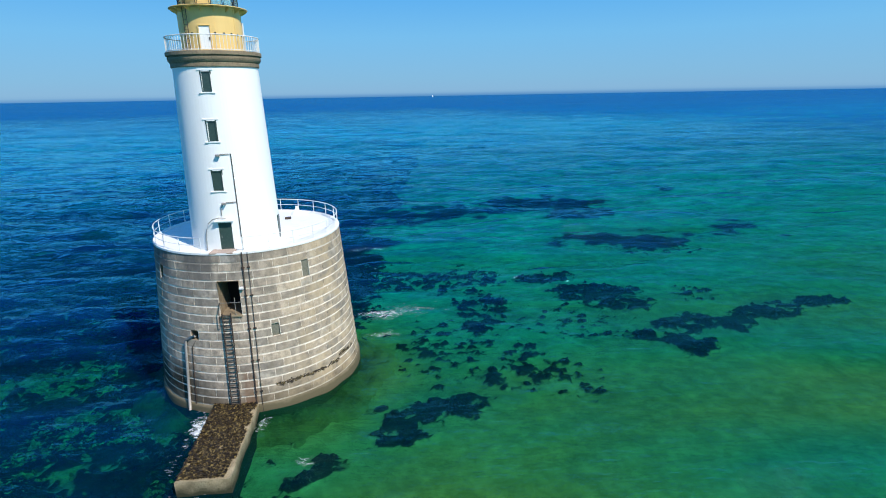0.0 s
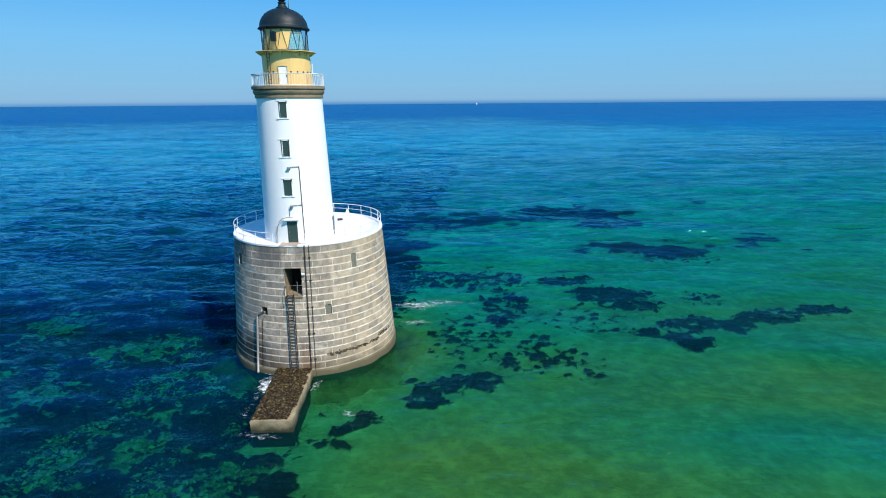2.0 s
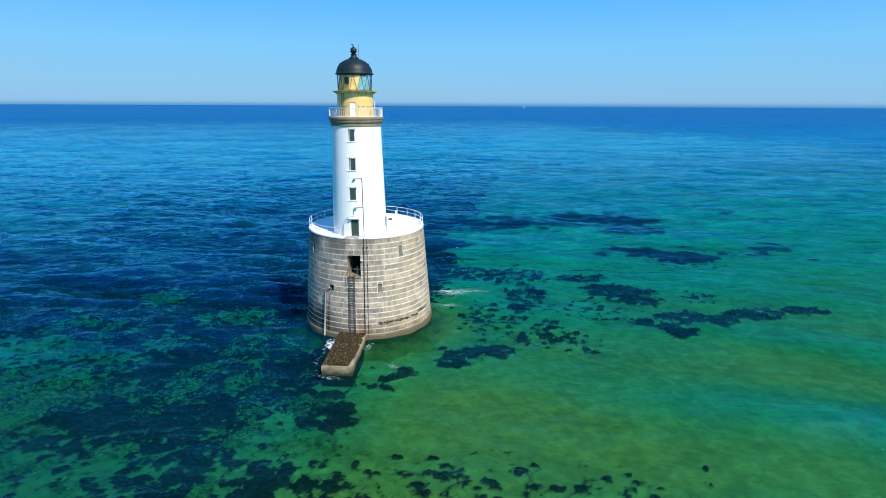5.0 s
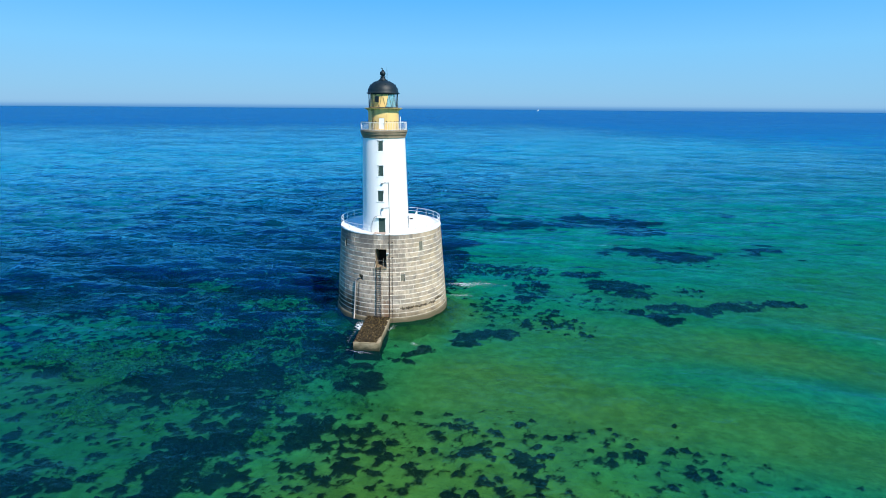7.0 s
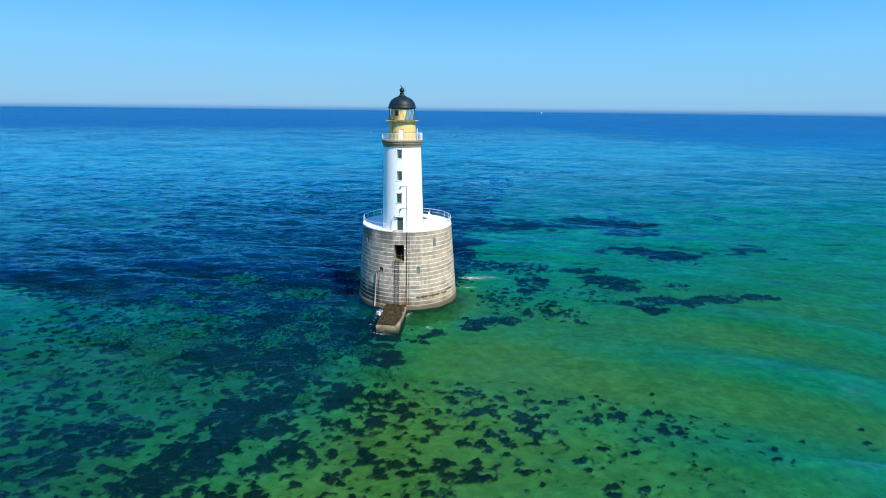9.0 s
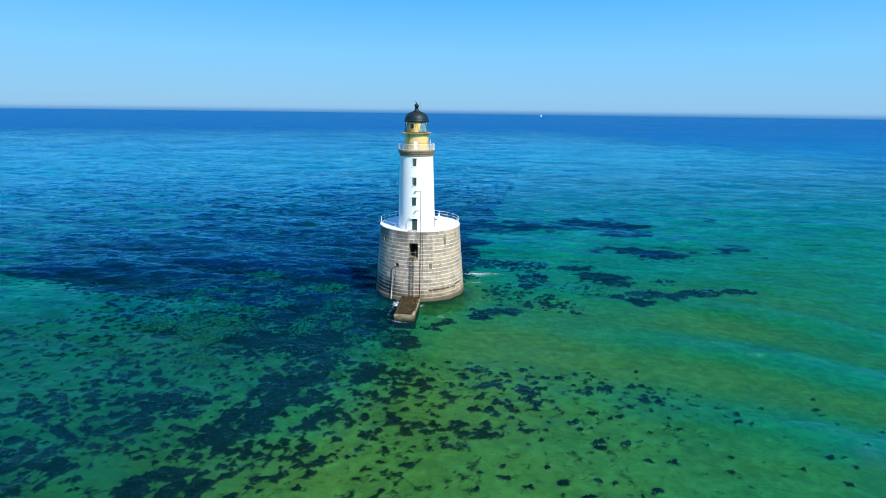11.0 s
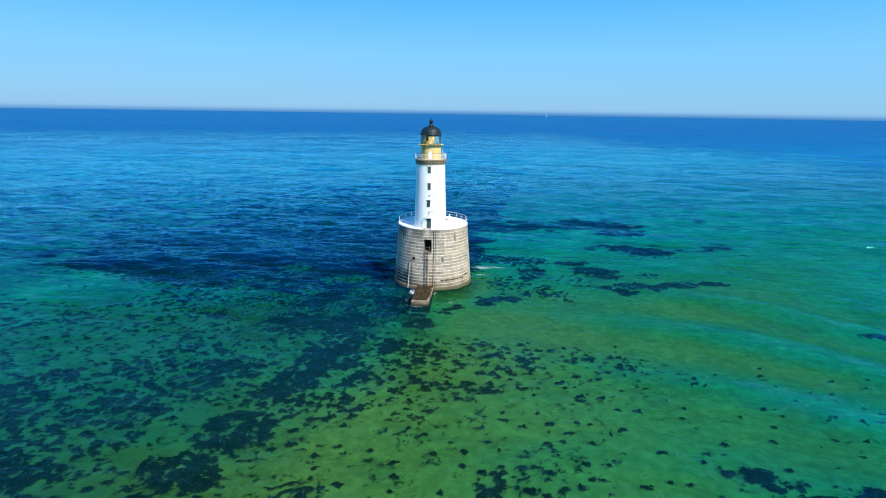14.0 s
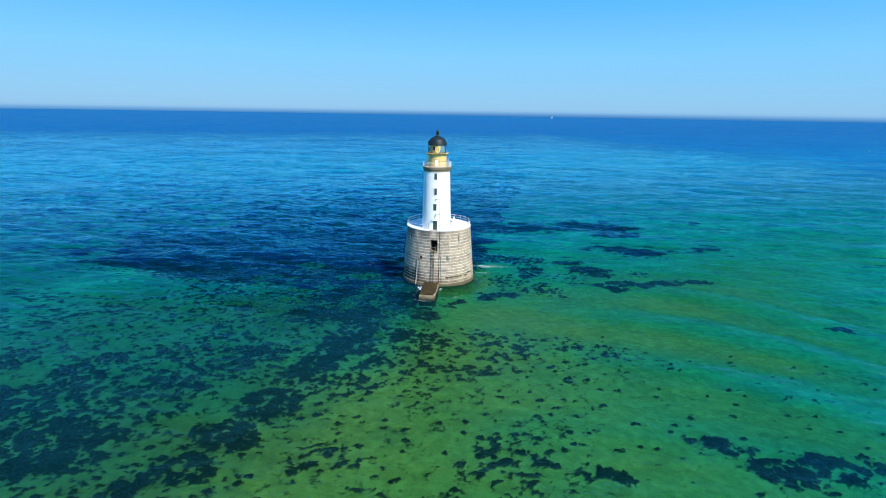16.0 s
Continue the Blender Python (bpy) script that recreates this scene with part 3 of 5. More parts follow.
def wave_height(x, y, room=0.3):
    """Height of the sea at places, leaving out waves too short for the room between two of them."""
    s = np.maximum(y - 0.5 * x, x - 0.2 * y - 85) + 30 * np.exp(-((x + 30) / 26) ** 2 - ((y - 5) / 35) ** 2)
    live = 0.15 + 0.85 / (1 + np.exp(-(s - 4) / 11))
    z = np.zeros_like(x)
    for length, head, high, start, k in WAVES:
        w = 2 * math.pi / length
        phase = start + 1.3 * np.sin(x / (length * 2.1) + k) + 0.7 * np.sin(y / (length * 4.3) + 2 * k)
        keep = np.clip((length / room - 2.4) / 1.6, 0, 1)
        p = w * (x * math.cos(head) + y * math.sin(head)) + phase
        z += high * keep * (np.sin(p) - 0.22 * np.cos(2 * p))
    # long swell bending round the shoal
    over = np.exp(-((x - 58) / 26) ** 2 - ((y + 18) / 34) ** 2)
    p = 2 * math.pi / 19 * (y + 0.011 * (x - 36) * np.abs(x - 36) - 1.0 + 1.5 * np.sin(x / 17))
    return z * live + 0.55 * over * (np.sin(p) - 0.25 * np.cos(2 * p))


# beds of weed: centre, half-lengths, share of the ground that they cover
BEDS_EAST = [(12.3, -7.5, 1.9, 2.0, 0.92), (15.5, -5.3, 2.7, 1.5, 0.92), (17.7, -3.8, 1.4, 1.0, 0.8), (7.8, -11.2, 1.6, 0.9, 0.88), (6.5, -12.9, 0.8, 0.8, 0.85), (39.0, 5.0, 2.2, 2.5, 0.97),
             (35.3, 7.1, 1.9, 1.6, 0.92), (41.1, 9.8, 2.6, 2.0, 0.92), (45.4, 9.4, 2.6, 1.8, 0.92), (50.8, 12.0, 3.6, 1.7, 0.92), (57.7, 14.3, 4.4, 1.3, 0.85), (34.0, 19.6, 5.2, 3.5, 0.86)]
BEDS_REEF = [(36.1, 15.4, 3.9, 1.7, 0.86), (28.9, 26.1, 4.5, 2.1, 0.82), (19.6, 14.9, 2.7, 7.0, 0.72), (16.6, 27.2, 7.0, 5.1, 0.6), (8.8, 27.6, 5.5, 4.7, 0.6), (16.2, 5.6, 5.0, 7.2, 0.46), (28.5, 11.0, 6.6, 4.4, 0.36),
             (26.5, -0.3, 3.0, 3.5, 0.46), (22.6, 2.0, 1.5, 4.4, 0.66), (19.5, -0.3, 1.5, 2.1, 0.58), (8.9, -5.8, 1.5, 0.7, 0.6), (46.4, 18.5, 2.4, 2.0, 0.7), (7.4, -12.0, 2.0, 0.8, 0.55), (5.9, -15.0, 2.1, 1.1, 0.55)]
BEDS_FAR = [(49.0, 46.5, 14.0, 8.5, 1.0), (69.6, 55.5, 11.0, 7.0, 0.9), (7.5, 75.2, 18.0, 16.0, 1.0), (39.4, 82.4, 18.0, 16.0, 1.0), (74.0, 98.3, 5.8, 4.7, 0.8), (75.6, 43.3, 4.1, 3.3, 0.8), (0.0, 57.4, 6.6, 6.9, 0.8)]
BEDS_SOUTH = [(-5.6, -21.5, 2.6, 2.7, 1.0), (2.0, -21.1, 3.1, 2.5, 1.0), (0.9, -16.2, 2.6, 2.8, 0.72), (-17.7, -21.6, 6.3, 9.0, 0.88), (-4.8, -29.6, 1.9, 3.4, 0.95), (0.1, -30.7, 2.4, 2.7, 0.92), (4.7, -30.0, 2.0, 1.6, 0.78),
              (-7.9, -35.1, 4.4, 6.9, 0.70), (-20.4, -42.8, 2.4, 3.3, 0.85), (-16.6, -41.6, 1.7, 2.3, 0.8), (-7.5, -42.3, 2.4, 2.3, 0.82), (-21.4, -29.4, 3.8, 3.5, 0.56), (10.6, -32.2, 3.3, 2.7, 0.44), (20.3, -33.7, 2.6, 2.5, 0.6), (4.4, -33.9, 3.2, 2.2, 0.42)]
BEDS_BAND = [(-7.1, -35.1, 4.7, 4.9, 0.85), (-8.8, -45.3, 3.8, 5.1, 0.85), (-9.8, -55.8, 4.4, 4.5, 0.78), (-10.8, -64.1, 4.6, 3.9, 0.76), (-12.5, -70.5, 4.2, 2.9, 0.80), (-15.7, -73.9, 2.8, 2.3, 0.80), (-39.6, -53.8, 4.9, 6.4, 0.7),
             (-53.5, -53.6, 3.4, 4.6, 0.6), (-30.0, -70.0, 9.0, 6.5, 0.80), (-41.0, -63.0, 6.0, 4.0, 0.75), (-20.2, -44.3, 7.0, 2.4, 0.55), (18.0, -31.0, 5.6, 6.4, 0.40), (5.4, -37.9, 4.5, 5.8, 0.38), (16.3, -39.0, 4.3, 3.2, 0.36)]
BEDS_SHOAL = [(45.4, -51.9, 3.7, 1.6, 0.82), (51.0, -55.4, 3.4, 2.7, 0.82), (56.4, -53.6, 3.8, 2.5, 0.78), (32.6, -60.7, 2.4, 1.3, 0.78), (62.3, -51.8, 2.6, 2.5, 0.65), (78.8, -8.0, 2.7, 1.6, 0.8), (25.5, -60.4, 1.9, 0.9, 0.7), (1.0, -65.0, 4.4, 2.9, 0.45)]
# pale banks of rock and sand between the weed west of the tower
PALE = [(-18.8, 0.6, 6.2, 5.0, 1.0), (-35.1, 8.0, 4.5, 5.8, 0.7), (-41.5, -3.0, 2.2, 2.6, 0.7), (-34.2, -11.8, 4.6, 2.9, 0.9), (-21.7, -9.4, 3.4, 2.0, 0.85), (-25.9, -13.7, 2.6, 1.3, 0.7), (-9.1, -15.5, 3.8, 4.6, 0.95), (-12.1, -7.4, 2.5, 2.2, 0.7),
        (-8.6, -6.4, 1.6, 1.7, 0.65), (-4.5, -8.8, 1.5, 2.1, 0.7), (-17.5, -20.6, 3.0, 2.5, 0.5), (-14.0, -28.1, 2.5, 1.6, 0.7), (-11.0, -25.8, 1.8, 1.4, 0.6), (0.9, -25.9, 6.4, 1.9, 1.0), (-27.9, -18.8, 1.6, 1.7, 0.6), (-9.9, -22.8, 1.9, 2.5, 0.5)]


def spread(x, y, beds, soft=0.65):
    """The greatest cover that any of the beds gives at each place."""
    g = np.zeros_like(x)
    for cx, cy, a, b, cover in beds:
        q = np.hypot((x - cx) / a, (y - cy) / b)
        g = np.maximum(g, cover * np.clip((1.38 - q) / soft, 0, 1))
    return g


def ease(v, lo, hi):
    k = np.clip((v - lo) / (hi - lo), 0, 1)
    return k * k * (3 - 2 * k)


def banks(x, y):
    wob = 2.2 * (fractal(x, y, 0.25, 3, 0.6, 5) - 0.5)
    return np.clip(spread(x + wob, y - 0.7 * wob, PALE, 0.9) * (0.45 + 0.9 * fractal(x, y, 0.5, 4, 0.65, 6)), 0, 1)


def plants(x, y, cover, cell=1.05):
    """Single plants, one to a cell at most, larger and closer together where the cover is thick."""
    wob = fractal(x, y, 1.6, 3, 0.7, 11) - 0.5
    c, s = math.cos(0.25), math.sin(0.25)
    u = (c * x + s * y) / (cell * 1.25) + 0.42 * wob
    v = (c * y - s * x) / (cell * 0.85) + 0.42 * (fractal(x, y, 1.6, 3, 0.7, 12) - 0.5)
    i, j = np.floor(u).astype(int), np.floor(v).astype(int)
    best = np.full(x.shape, -1.0)
    for a in (-1, 0, 1):
        for b in (-1, 0, 1):
            k, n = (i + a) % 256, (j + b) % 256
            du, dv = u - (i + a) - LATTICE[k, n], v - (j + b) - LATTICE[n, k]
            size = LATTICE[(k + 91) % 256, n]
            here = LATTICE[k, (n + 57) % 256] < 0.12 + 1.5 * cover
            r = (0.10 + 0.50 * size * size) * (0.55 + 1.1 * cover)
            best = np.maximum(best, np.where(here & (cover > 0.02), (r - np.hypot(du, dv)) * 1.1, -1.0))
    return best


def weed_field(x, y):
    """Weed at each place: above 0.5 it grows, below 0.5 the ground is bare."""
    wob = 1.5 * (fractal(x, y, 0.4, 3, 0.6, 2) - 0.5)
    u, v = x + wob, y + 0.8 * wob
    broad = fractal(x, y, 0.055, 3, 0.55, 1) - 0.5
    spots = (0.30 + 0.06 * ease(-x, 0, 30) + 0.20 * broad) * (1 - 0.82 * ease(x - 0.25 * (y + 50), 24, 44)) * ease(-y, 21, 30)
    deep = (0.92 + 0.32 * broad - 0.54 * ease(-y, 6, 13) * ease(-x, 17, 26)) * (1 - 0.75 * ease(-x + 30 * broad, 40 + 45 * ease(y, -8, 0), 66 + 45 * ease(y, -8, 0))) * ease(-x + 0.35 * (np.minimum(y, 4) + 20), -2, 7) * ease(y, -36, -24)
    shoal = (0.08 + 0.14 * broad) * ease(-y, 40, 52) * ease(x, 20, 34)
    cover = np.maximum(np.maximum(spots, deep), shoal)
    for beds, thick in ((BEDS_EAST, 0.86), (BEDS_REEF, 0.76), (BEDS_SOUTH, 0.80), (BEDS_BAND, 0.84), (BEDS_SHOAL, 0.85)):
        cover = np.maximum(cover, spread(u, v, beds) * thick)
    cover = np.maximum(cover, spread(u + 3 * broad, v + 8 * broad, BEDS_FAR, 1.1) * 0.95)
    cover = cover * (1 - 0.74 * banks(x, y))
    clear = ease(np.hypot(x, y), 8.2, 9.6) * (1 - ease(2.0 - np.abs(x - 0.9), 0, 0.8) * ease(y, -17.5, -15.5) * ease(-y, 7, 8))
    cover = cover * clear * ease(y, -98, -85) * ease(-x, -92, -72)
    coarse = ease(y, 36, 46)
    grain = fractal(x, y, 1.05, 4, 0.66, 4) * (1 - coarse) + fractal(x, y, 0.16, 3, 0.6, 7) * coarse
    mats = cover - grain - 0.16 * (1 - ease(cover, 0.45, 0.75))
    thin = 0.40 * ease(cover, 0.18, 0.5) * (0.75 + 0.5 * fractal(x, y, 0.3, 3, 0.6, 14))
    return np.clip(np.maximum(0.5 + np.maximum(mats, plants(x, y, cover) * (1 - coarse) - coarse), np.minimum(thin, 0.49)), 0, 1)


def eased_lines(lo, hi, step, far, grow=1.05):
    """Grid lines: even between lo and hi, ever wider out to far."""
    mid = np.arange(lo, hi, step)
    out, d = [], step
    while sum(out) < far:
        out.append(d)
        d *= grow
    run = np.cumsum(out)
    return np.concatenate([lo - run[::-1], mid, mid[-1] + run])


def quad_sheet(name, gx, gy, z, mat):
    """One smooth sheet over a grid of lines."""
    x, y = np.meshgrid(gx, gy)
    n = len(gx)
    i = (np.arange(len(gy) - 1)[:, None] * n + np.arange(n - 1)[None, :]).ravel()
    quads = np.stack([i, i + 1, i + n + 1, i + n], 1).astype(np.int32)
    me = bpy.data.meshes.new(name)
    me.vertices.add(x.size)
    me.vertices.foreach_set("co", np.stack([x.ravel(), y.ravel(), z.ravel()], 1).astype(np.float32).ravel())
    me.loops.add(quads.size)
    me.loops.foreach_set("vertex_index", quads.ravel())
    me.polygons.add(len(quads))
    me.polygons.foreach_set("loop_start", np.arange(0, quads.size, 4, dtype=np.int32))
    me.polygons.foreach_set("use_smooth", np.ones(len(quads), dtype=bool))
    me.update(calc_edges=True)
    me.materials.append(mat)
    return new(name, me)


def seabed():
    """Sand with low mats of weed standing on it and stony banks between them."""
    gx, gy = eased_lines(-56, 70, 0.26, 4600), eased_lines(-82, 36, 0.26, 4600)
    x, y = np.meshgrid(gx, gy)
    weed, pale = weed_field(x, y), banks(x, y)
    z = seabed_z(x, y) + 0.30 * ease(weed, 0.46, 0.72) + 0.5 * pale * fractal(x, y, 0.6, 4, 0.6, 9)
    ob = quad_sheet("ground", gx, gy, z, SEABED)
    for name, values in (("weed", weed), ("bank", pale)):
        layer = ob.data.attributes.new(name, "FLOAT", "POINT")
        layer.data.foreach_set("value", values.astype(np.float32).ravel())
    return tagged(ob, "pale sandy seabed with dark weed mats under shallow water", "seabed", kind="structure")


def sea_surface():
    """Open water as one sheet of modelled waves, steeper over the deep than over the shoals."""
    gx, gy = 12 + stretched(740, 48, 4700), 4 + stretched(940, 42, 4700)
    x, y = np.meshgrid(gx, gy)
    room = np.maximum(np.gradient(gx)[None, :] * 0.5, np.gradient(gy)[:, None])
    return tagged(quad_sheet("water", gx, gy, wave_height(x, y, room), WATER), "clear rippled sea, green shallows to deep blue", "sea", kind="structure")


sea_surface()
seabed()


def stuff(name, verts, faces, mat, label, category, parent=None):
    me = bpy.data.meshes.new(name)
    me.from_pydata(verts, [], faces)
    me.materials.append(mat)
    ob = new(name, me)
    if parent is not None:
        ob.parent = parent
    return tagged(ob, label, category, kind="stuff")


def reef_apron():
    """Weedy rock on which the tower stands, sloping down to the sand."""
    verts, faces, n, rings = [], [], 160, 26
    for i in range(rings):
        f = i / (rings - 1)
        for k in range(n):
            a = 2 * math.pi * k / n
            r = 7.7 + f * 8.0
            x, y = r * math.cos(a), r * math.sin(a)
            z = -0.55 - 0.32 * (r - 7.9) + 0.9 * noise.noise((x * 0.33, y * 0.33, 1.0)) + 0.4 * noise.noise((x * 1.1, y * 1.1, 4.0))
            z = min(z, -0.3) - 1.5 * f * f
            verts.append((x, y, z))
    for i in range(rings - 1):
        for k in range(n):
            j = (k + 1) % n
            faces.append((i * n + k, i * n + j, (i + 1) * n + j, (i + 1) * n + k))
    me = bpy.data.meshes.new("reef_rock")
    me.from_pydata(verts, [], faces)
    me.materials.append(REEF)
    return tagged(new("reef_rock", me), "olive-brown weedy rock apron under shallow water", "rock", kind="structure")


reef_apron()

def tufts(name, seed, count, area, size, where, mat, label, category):
    """Ragged low tufts, strewn where the ground bears them."""
    rng = np.random.default_rng(seed)
    x, y = rng.uniform(area[0], area[1], count), rng.uniform(area[2], area[3], count)
    keep = where(x, y, rng)
    x, y = x[keep], y[keep]
    n, ring = len(x), 10
    k = np.arange(ring)
    a = 2 * math.pi * (k + rng.uniform(-0.35, 0.35, (n, ring))) / ring
    q = np.where(k % 2 == 0, 1.0, 0.5) * rng.uniform(0.6, 1.35, (n, ring))
    r = rng.uniform(size[0], size[1], (n, 1))
    turn = rng.uniform(-0.7, 0.8, (n, 1))
    u, v = r * 1.25 * q * np.cos(a), r * 0.75 * q * np.sin(a)
    ground = seabed_z(x, y)
    co = np.empty((n, ring + 1, 3))
    co[:, :ring, 0] = x[:, None] + np.cos(turn) * u - np.sin(turn) * v
    co[:, :ring, 1] = y[:, None] + np.sin(turn) * u + np.cos(turn) * v
    co[:, :ring, 2] = ground[:, None] + 0.14 + rng.uniform(0, 0.18, (n, ring))
    co[:, ring, 0], co[:, ring, 1], co[:, ring, 2] = x, y, ground + 0.28 + rng.uniform(0.05, 0.25, n)
    base = np.arange(n)[:, None] * (ring + 1)
    faces = np.stack([base + k, base + (k + 1) % ring, np.broadcast_to(base + ring, (n, ring))], 2).reshape(-1, 3)
    return stuff(name, co.reshape(-1, 3).tolist(), faces.tolist(), mat, label, category)


tufts("reef_stone", 15, 16000, (-44, 8, -31, 14), (0.12, 0.4), lambda x, y, rng: (banks(x, y) > rng.uniform(0.35, 1.0, len(x))) & (np.hypot(x, y) > 9), BANK, "pale olive weedy stones on the reef under water", "reef")
tufts("reef_boulder", 23, 26000, (-42, 3, -34, -3), (0.10, 0.34), lambda x, y, rng: (fractal(x, y, 0.22, 4, 0.62, 15) > 0.60 + rng.uniform(0.0, 0.4, len(x))) & (np.hypot(x, y) > 10) & ((x < -2) | (y < -18)) & (x < 4 + 0.3 * y + 3.5), BANK, "scattered olive stones among the weed under water", "reef")
tufts("seaweed", 5, 90000, (-58, 70, -82, 34), (0.10, 0.38), lambda x, y, rng: weed_field(x, y) > 0.57 + rng.uniform(0.02, 0.43, len(x)), KELP, "dark kelp tufts on weed mats over sandy seabed", "seaweed")

# ---------------------------------------------------------------- lighthouse
lighthouse = tagged(new("lighthouse"), "white lighthouse with ochre lantern on a round granite sea base", "lighthouse")
DECK = 11.98
SHAFT = (0.14, -3.03)


def r_base(z):
    return 7.93 + (6.95 - 7.93) * z / DECK


def r_shaft(z):
    return 3.11 + (2.74 - 3.11) * (z - DECK) / (23.53 - DECK)


COURSE0, COURSE, N_COURSE = 0.85, 0.618, 18
# angle from, angle to, bottom, top, depth
DOORWAY = (-90.8, -79.2, 7.65, 10.12, 2.2)
SLOT_A = (-110.0, -105.2, 5.72, 6.56, 0.7)
SLOT_B = (-65.0, -60.6, 5.72, 6.68, 0.16)
SLOT_C = (-43.0, -38.4, 9.5, 10.8, 0.14)
SLOT_D = (-135.2, -131.0, 9.8, 10.85, 0.6)
HOLES = [SLOT_D, SLOT_A, DOORWAY, SLOT_B, SLOT_C]

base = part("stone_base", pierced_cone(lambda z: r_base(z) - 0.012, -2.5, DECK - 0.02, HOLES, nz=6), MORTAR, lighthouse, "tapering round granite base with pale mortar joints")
for a0, a1, b, t, d in HOLES:
    mid = (a0 + a1) / 2
    w = radians(a1 - a0) * r_base(b) + 0.3
    # deep recesses get a black panel: their darkness is painted as its colour
    mat = BLOCKED if d < 0.3 else INSIDE
    part("infill_panel", boxed(w, 0.05, t - b + 0.2, on_wall(r_base, mid, (b + t) / 2, out=-d - 0.02)), mat, base, "blocked-up slot filled with greenish board" if d < 0.3 else "black panel for the unlit recess")


# recess linings in the darker cornice stone: their shade put into the colour
for a0, a1, b, t, d in (DOORWAY, SLOT_A, SLOT_D):
    m = on_wall(r_base, (a0 + a1) / 2, (b + t) / 2)
    w = 2 * r_base((b + t) / 2) * math.sin(radians(a1 - a0) / 2)
    for sx in (-1, 1):
        part("jamb_lining", boxed(0.03, d - 0.03, t - b, m @ pose(sx * (w / 2 - 0.008), -d / 2 - 0.03, 0)), CORNICE, base, "rough stone jamb, darker brown for its shade")
    for sz in (-1, 1):
        part("head_lining", boxed(w - 0.05, d - 0.03, 0.03, m @ pose(0, -d / 2 - 0.03, sz * ((t - b) / 2 - 0.008))), CORNICE, base)


def block_mesh(z0, z1, span, rng):
    """A slightly pillowed, chipped granite block on the curved face, centred on the x axis."""
    bm = bmesh.new()
    n = 3
    inner, outer = [], []
    jog = [rng.uniform(-0.022, 0.022) for _ in range(8)]
    for zi, z in enumerate((z0, z1)):
        for k in range(n + 1):
            a = radians(span) * (k / n - 0.5)
            r = r_base(z)
            inner.append(bm.verts.new(((r - 0.05) * math.cos(a), (r - 0.05) * math.sin(a), z)))
            c = 0.012 if k in (0, n) else 0.0
            zz = z + (0.014 if zi == 0 else -0.014)
            a2 = a * (1 - 2 * c / max(0.2, radians(span) * r))
            rr = r + 0.010 + jog[(k + 4 * zi) % 8] * 0.7
            outer.append(bm.verts.new((rr * math.cos(a2), rr * math.sin(a2), zz + jog[(k + 3 * zi) % 8] * 0.8)))
    m = n + 1
    for k in range(n):
        bm.faces.new((outer[k], outer[k + 1], outer[m + k + 1], outer[m + k]))
        bm.faces.new((inner[k], inner[k + 1], outer[k + 1], outer[k]))
        bm.faces.new((outer[m + k], outer[m + k + 1], inner[m + k + 1], inner[m + k]))
    bm.faces.new((inner[0], outer[0], outer[m], inner[m]))
    bm.faces.new((outer[n], inner[n], inner[m + n], outer[m + n]))
    return bm


def courses():
    """Every block of the base: (z0, z1, middle angle, span)."""
    rng = random.Random(11)
    for i in range(N_COURSE):
        z0, z1 = COURSE0 + i * COURSE + 0.048, COURSE0 + (i + 1) * COURSE - 0.048
        cuts = [h for h in HOLES if min(h[3], z1) - max(h[2], z0) > 0.1]
        spans = []
        if cuts:
            for h, g in zip(cuts, cuts[1:] + [cuts[0]]):
                spans.append((h[1], g[0] if g[0] > h[1] else g[0] + 360))
            for h in cuts:
                for lo, hi in ((z0, h[2] - 0.02), (h[3] + 0.02, z1)):
                    if hi - lo > 0.1:
                        yield lo, hi, (h[0] + h[1]) / 2, h[1] - h[0] - 0.4
        else:
            o = rng.uniform(0, 20)
            spans.append((o, o + 360))
        for a, b in spans:
            a += 0.2
            b -= 0.2
            widths = []
            while sum(widths) < b - a:
                widths.append(rng.choice((7.5, 9.0, 10.5, 12.5, 14.5)))
            k = (b - a) / sum(widths)
            at = a
            for w in widths:
                w *= k
                yield z0, z1, at + w / 2, w - 0.15
                at += w


# ---- plinth, deck, rails
plinth = part("plinth", lathe([(8.0, -2.5), (7.98, 0.2), (7.97, 0.62), (7.93, 0.74), (7.86, 0.80), (7.80, 0.82)], 128), SKIRT, lighthouse, "smooth tide-worn concrete skirt at the waterline", True)
deck = part("deck", lathe([(6.94, DECK - 0.06), (7.0, DECK - 0.03), (7.0, DECK + 0.10), (6.97, DECK + 0.13), (6.72, DECK + 0.13), (6.69, DECK + 0.10), (6.68, DECK + 0.02), (0, DECK + 0.03)], 128), DECKWHITE, lighthouse, "white painted round deck with raised rim")

RAIL_ARC = np.radians(np.linspace(-75.0, 261.5, 96))  # open before the door
railing = part("deck_railing", tube(bmesh.new(), [(6.86 * math.cos(a), 6.86 * math.sin(a), DECK + 1.12) for a in RAIL_ARC], 0.032, 6), GREYRAIL, lighthouse, "pale grey tubular railing round the deck edge", True)
part("mid_rail", tube(bmesh.new(), [(6.86 * math.cos(a), 6.86 * math.sin(a), DECK + 0.62) for a in RAIL_ARC], 0.022, 6), GREYRAIL, railing, "", True)
post_mesh = None  # shared by all posts
for k in range(24):
    a = RAIL_ARC[0] + (RAIL_ARC[-1] - RAIL_ARC[0]) * k / 23
    if post_mesh is None:
        bm = tube(bmesh.new(), [(0, 0, 0.1), (0, 0, 1.12)], 0.03, 6)
        box(bm, 0.14, 0.14, 0.03, pose(0, 0, 0.14))
        p = part("post", bm, GREYRAIL, railing)
        post_mesh = p.data
    else:
        p = new("post", post_mesh)
        p.parent = railing
    p.location = (6.86 * math.cos(a), 6.86 * math.sin(a), DECK)

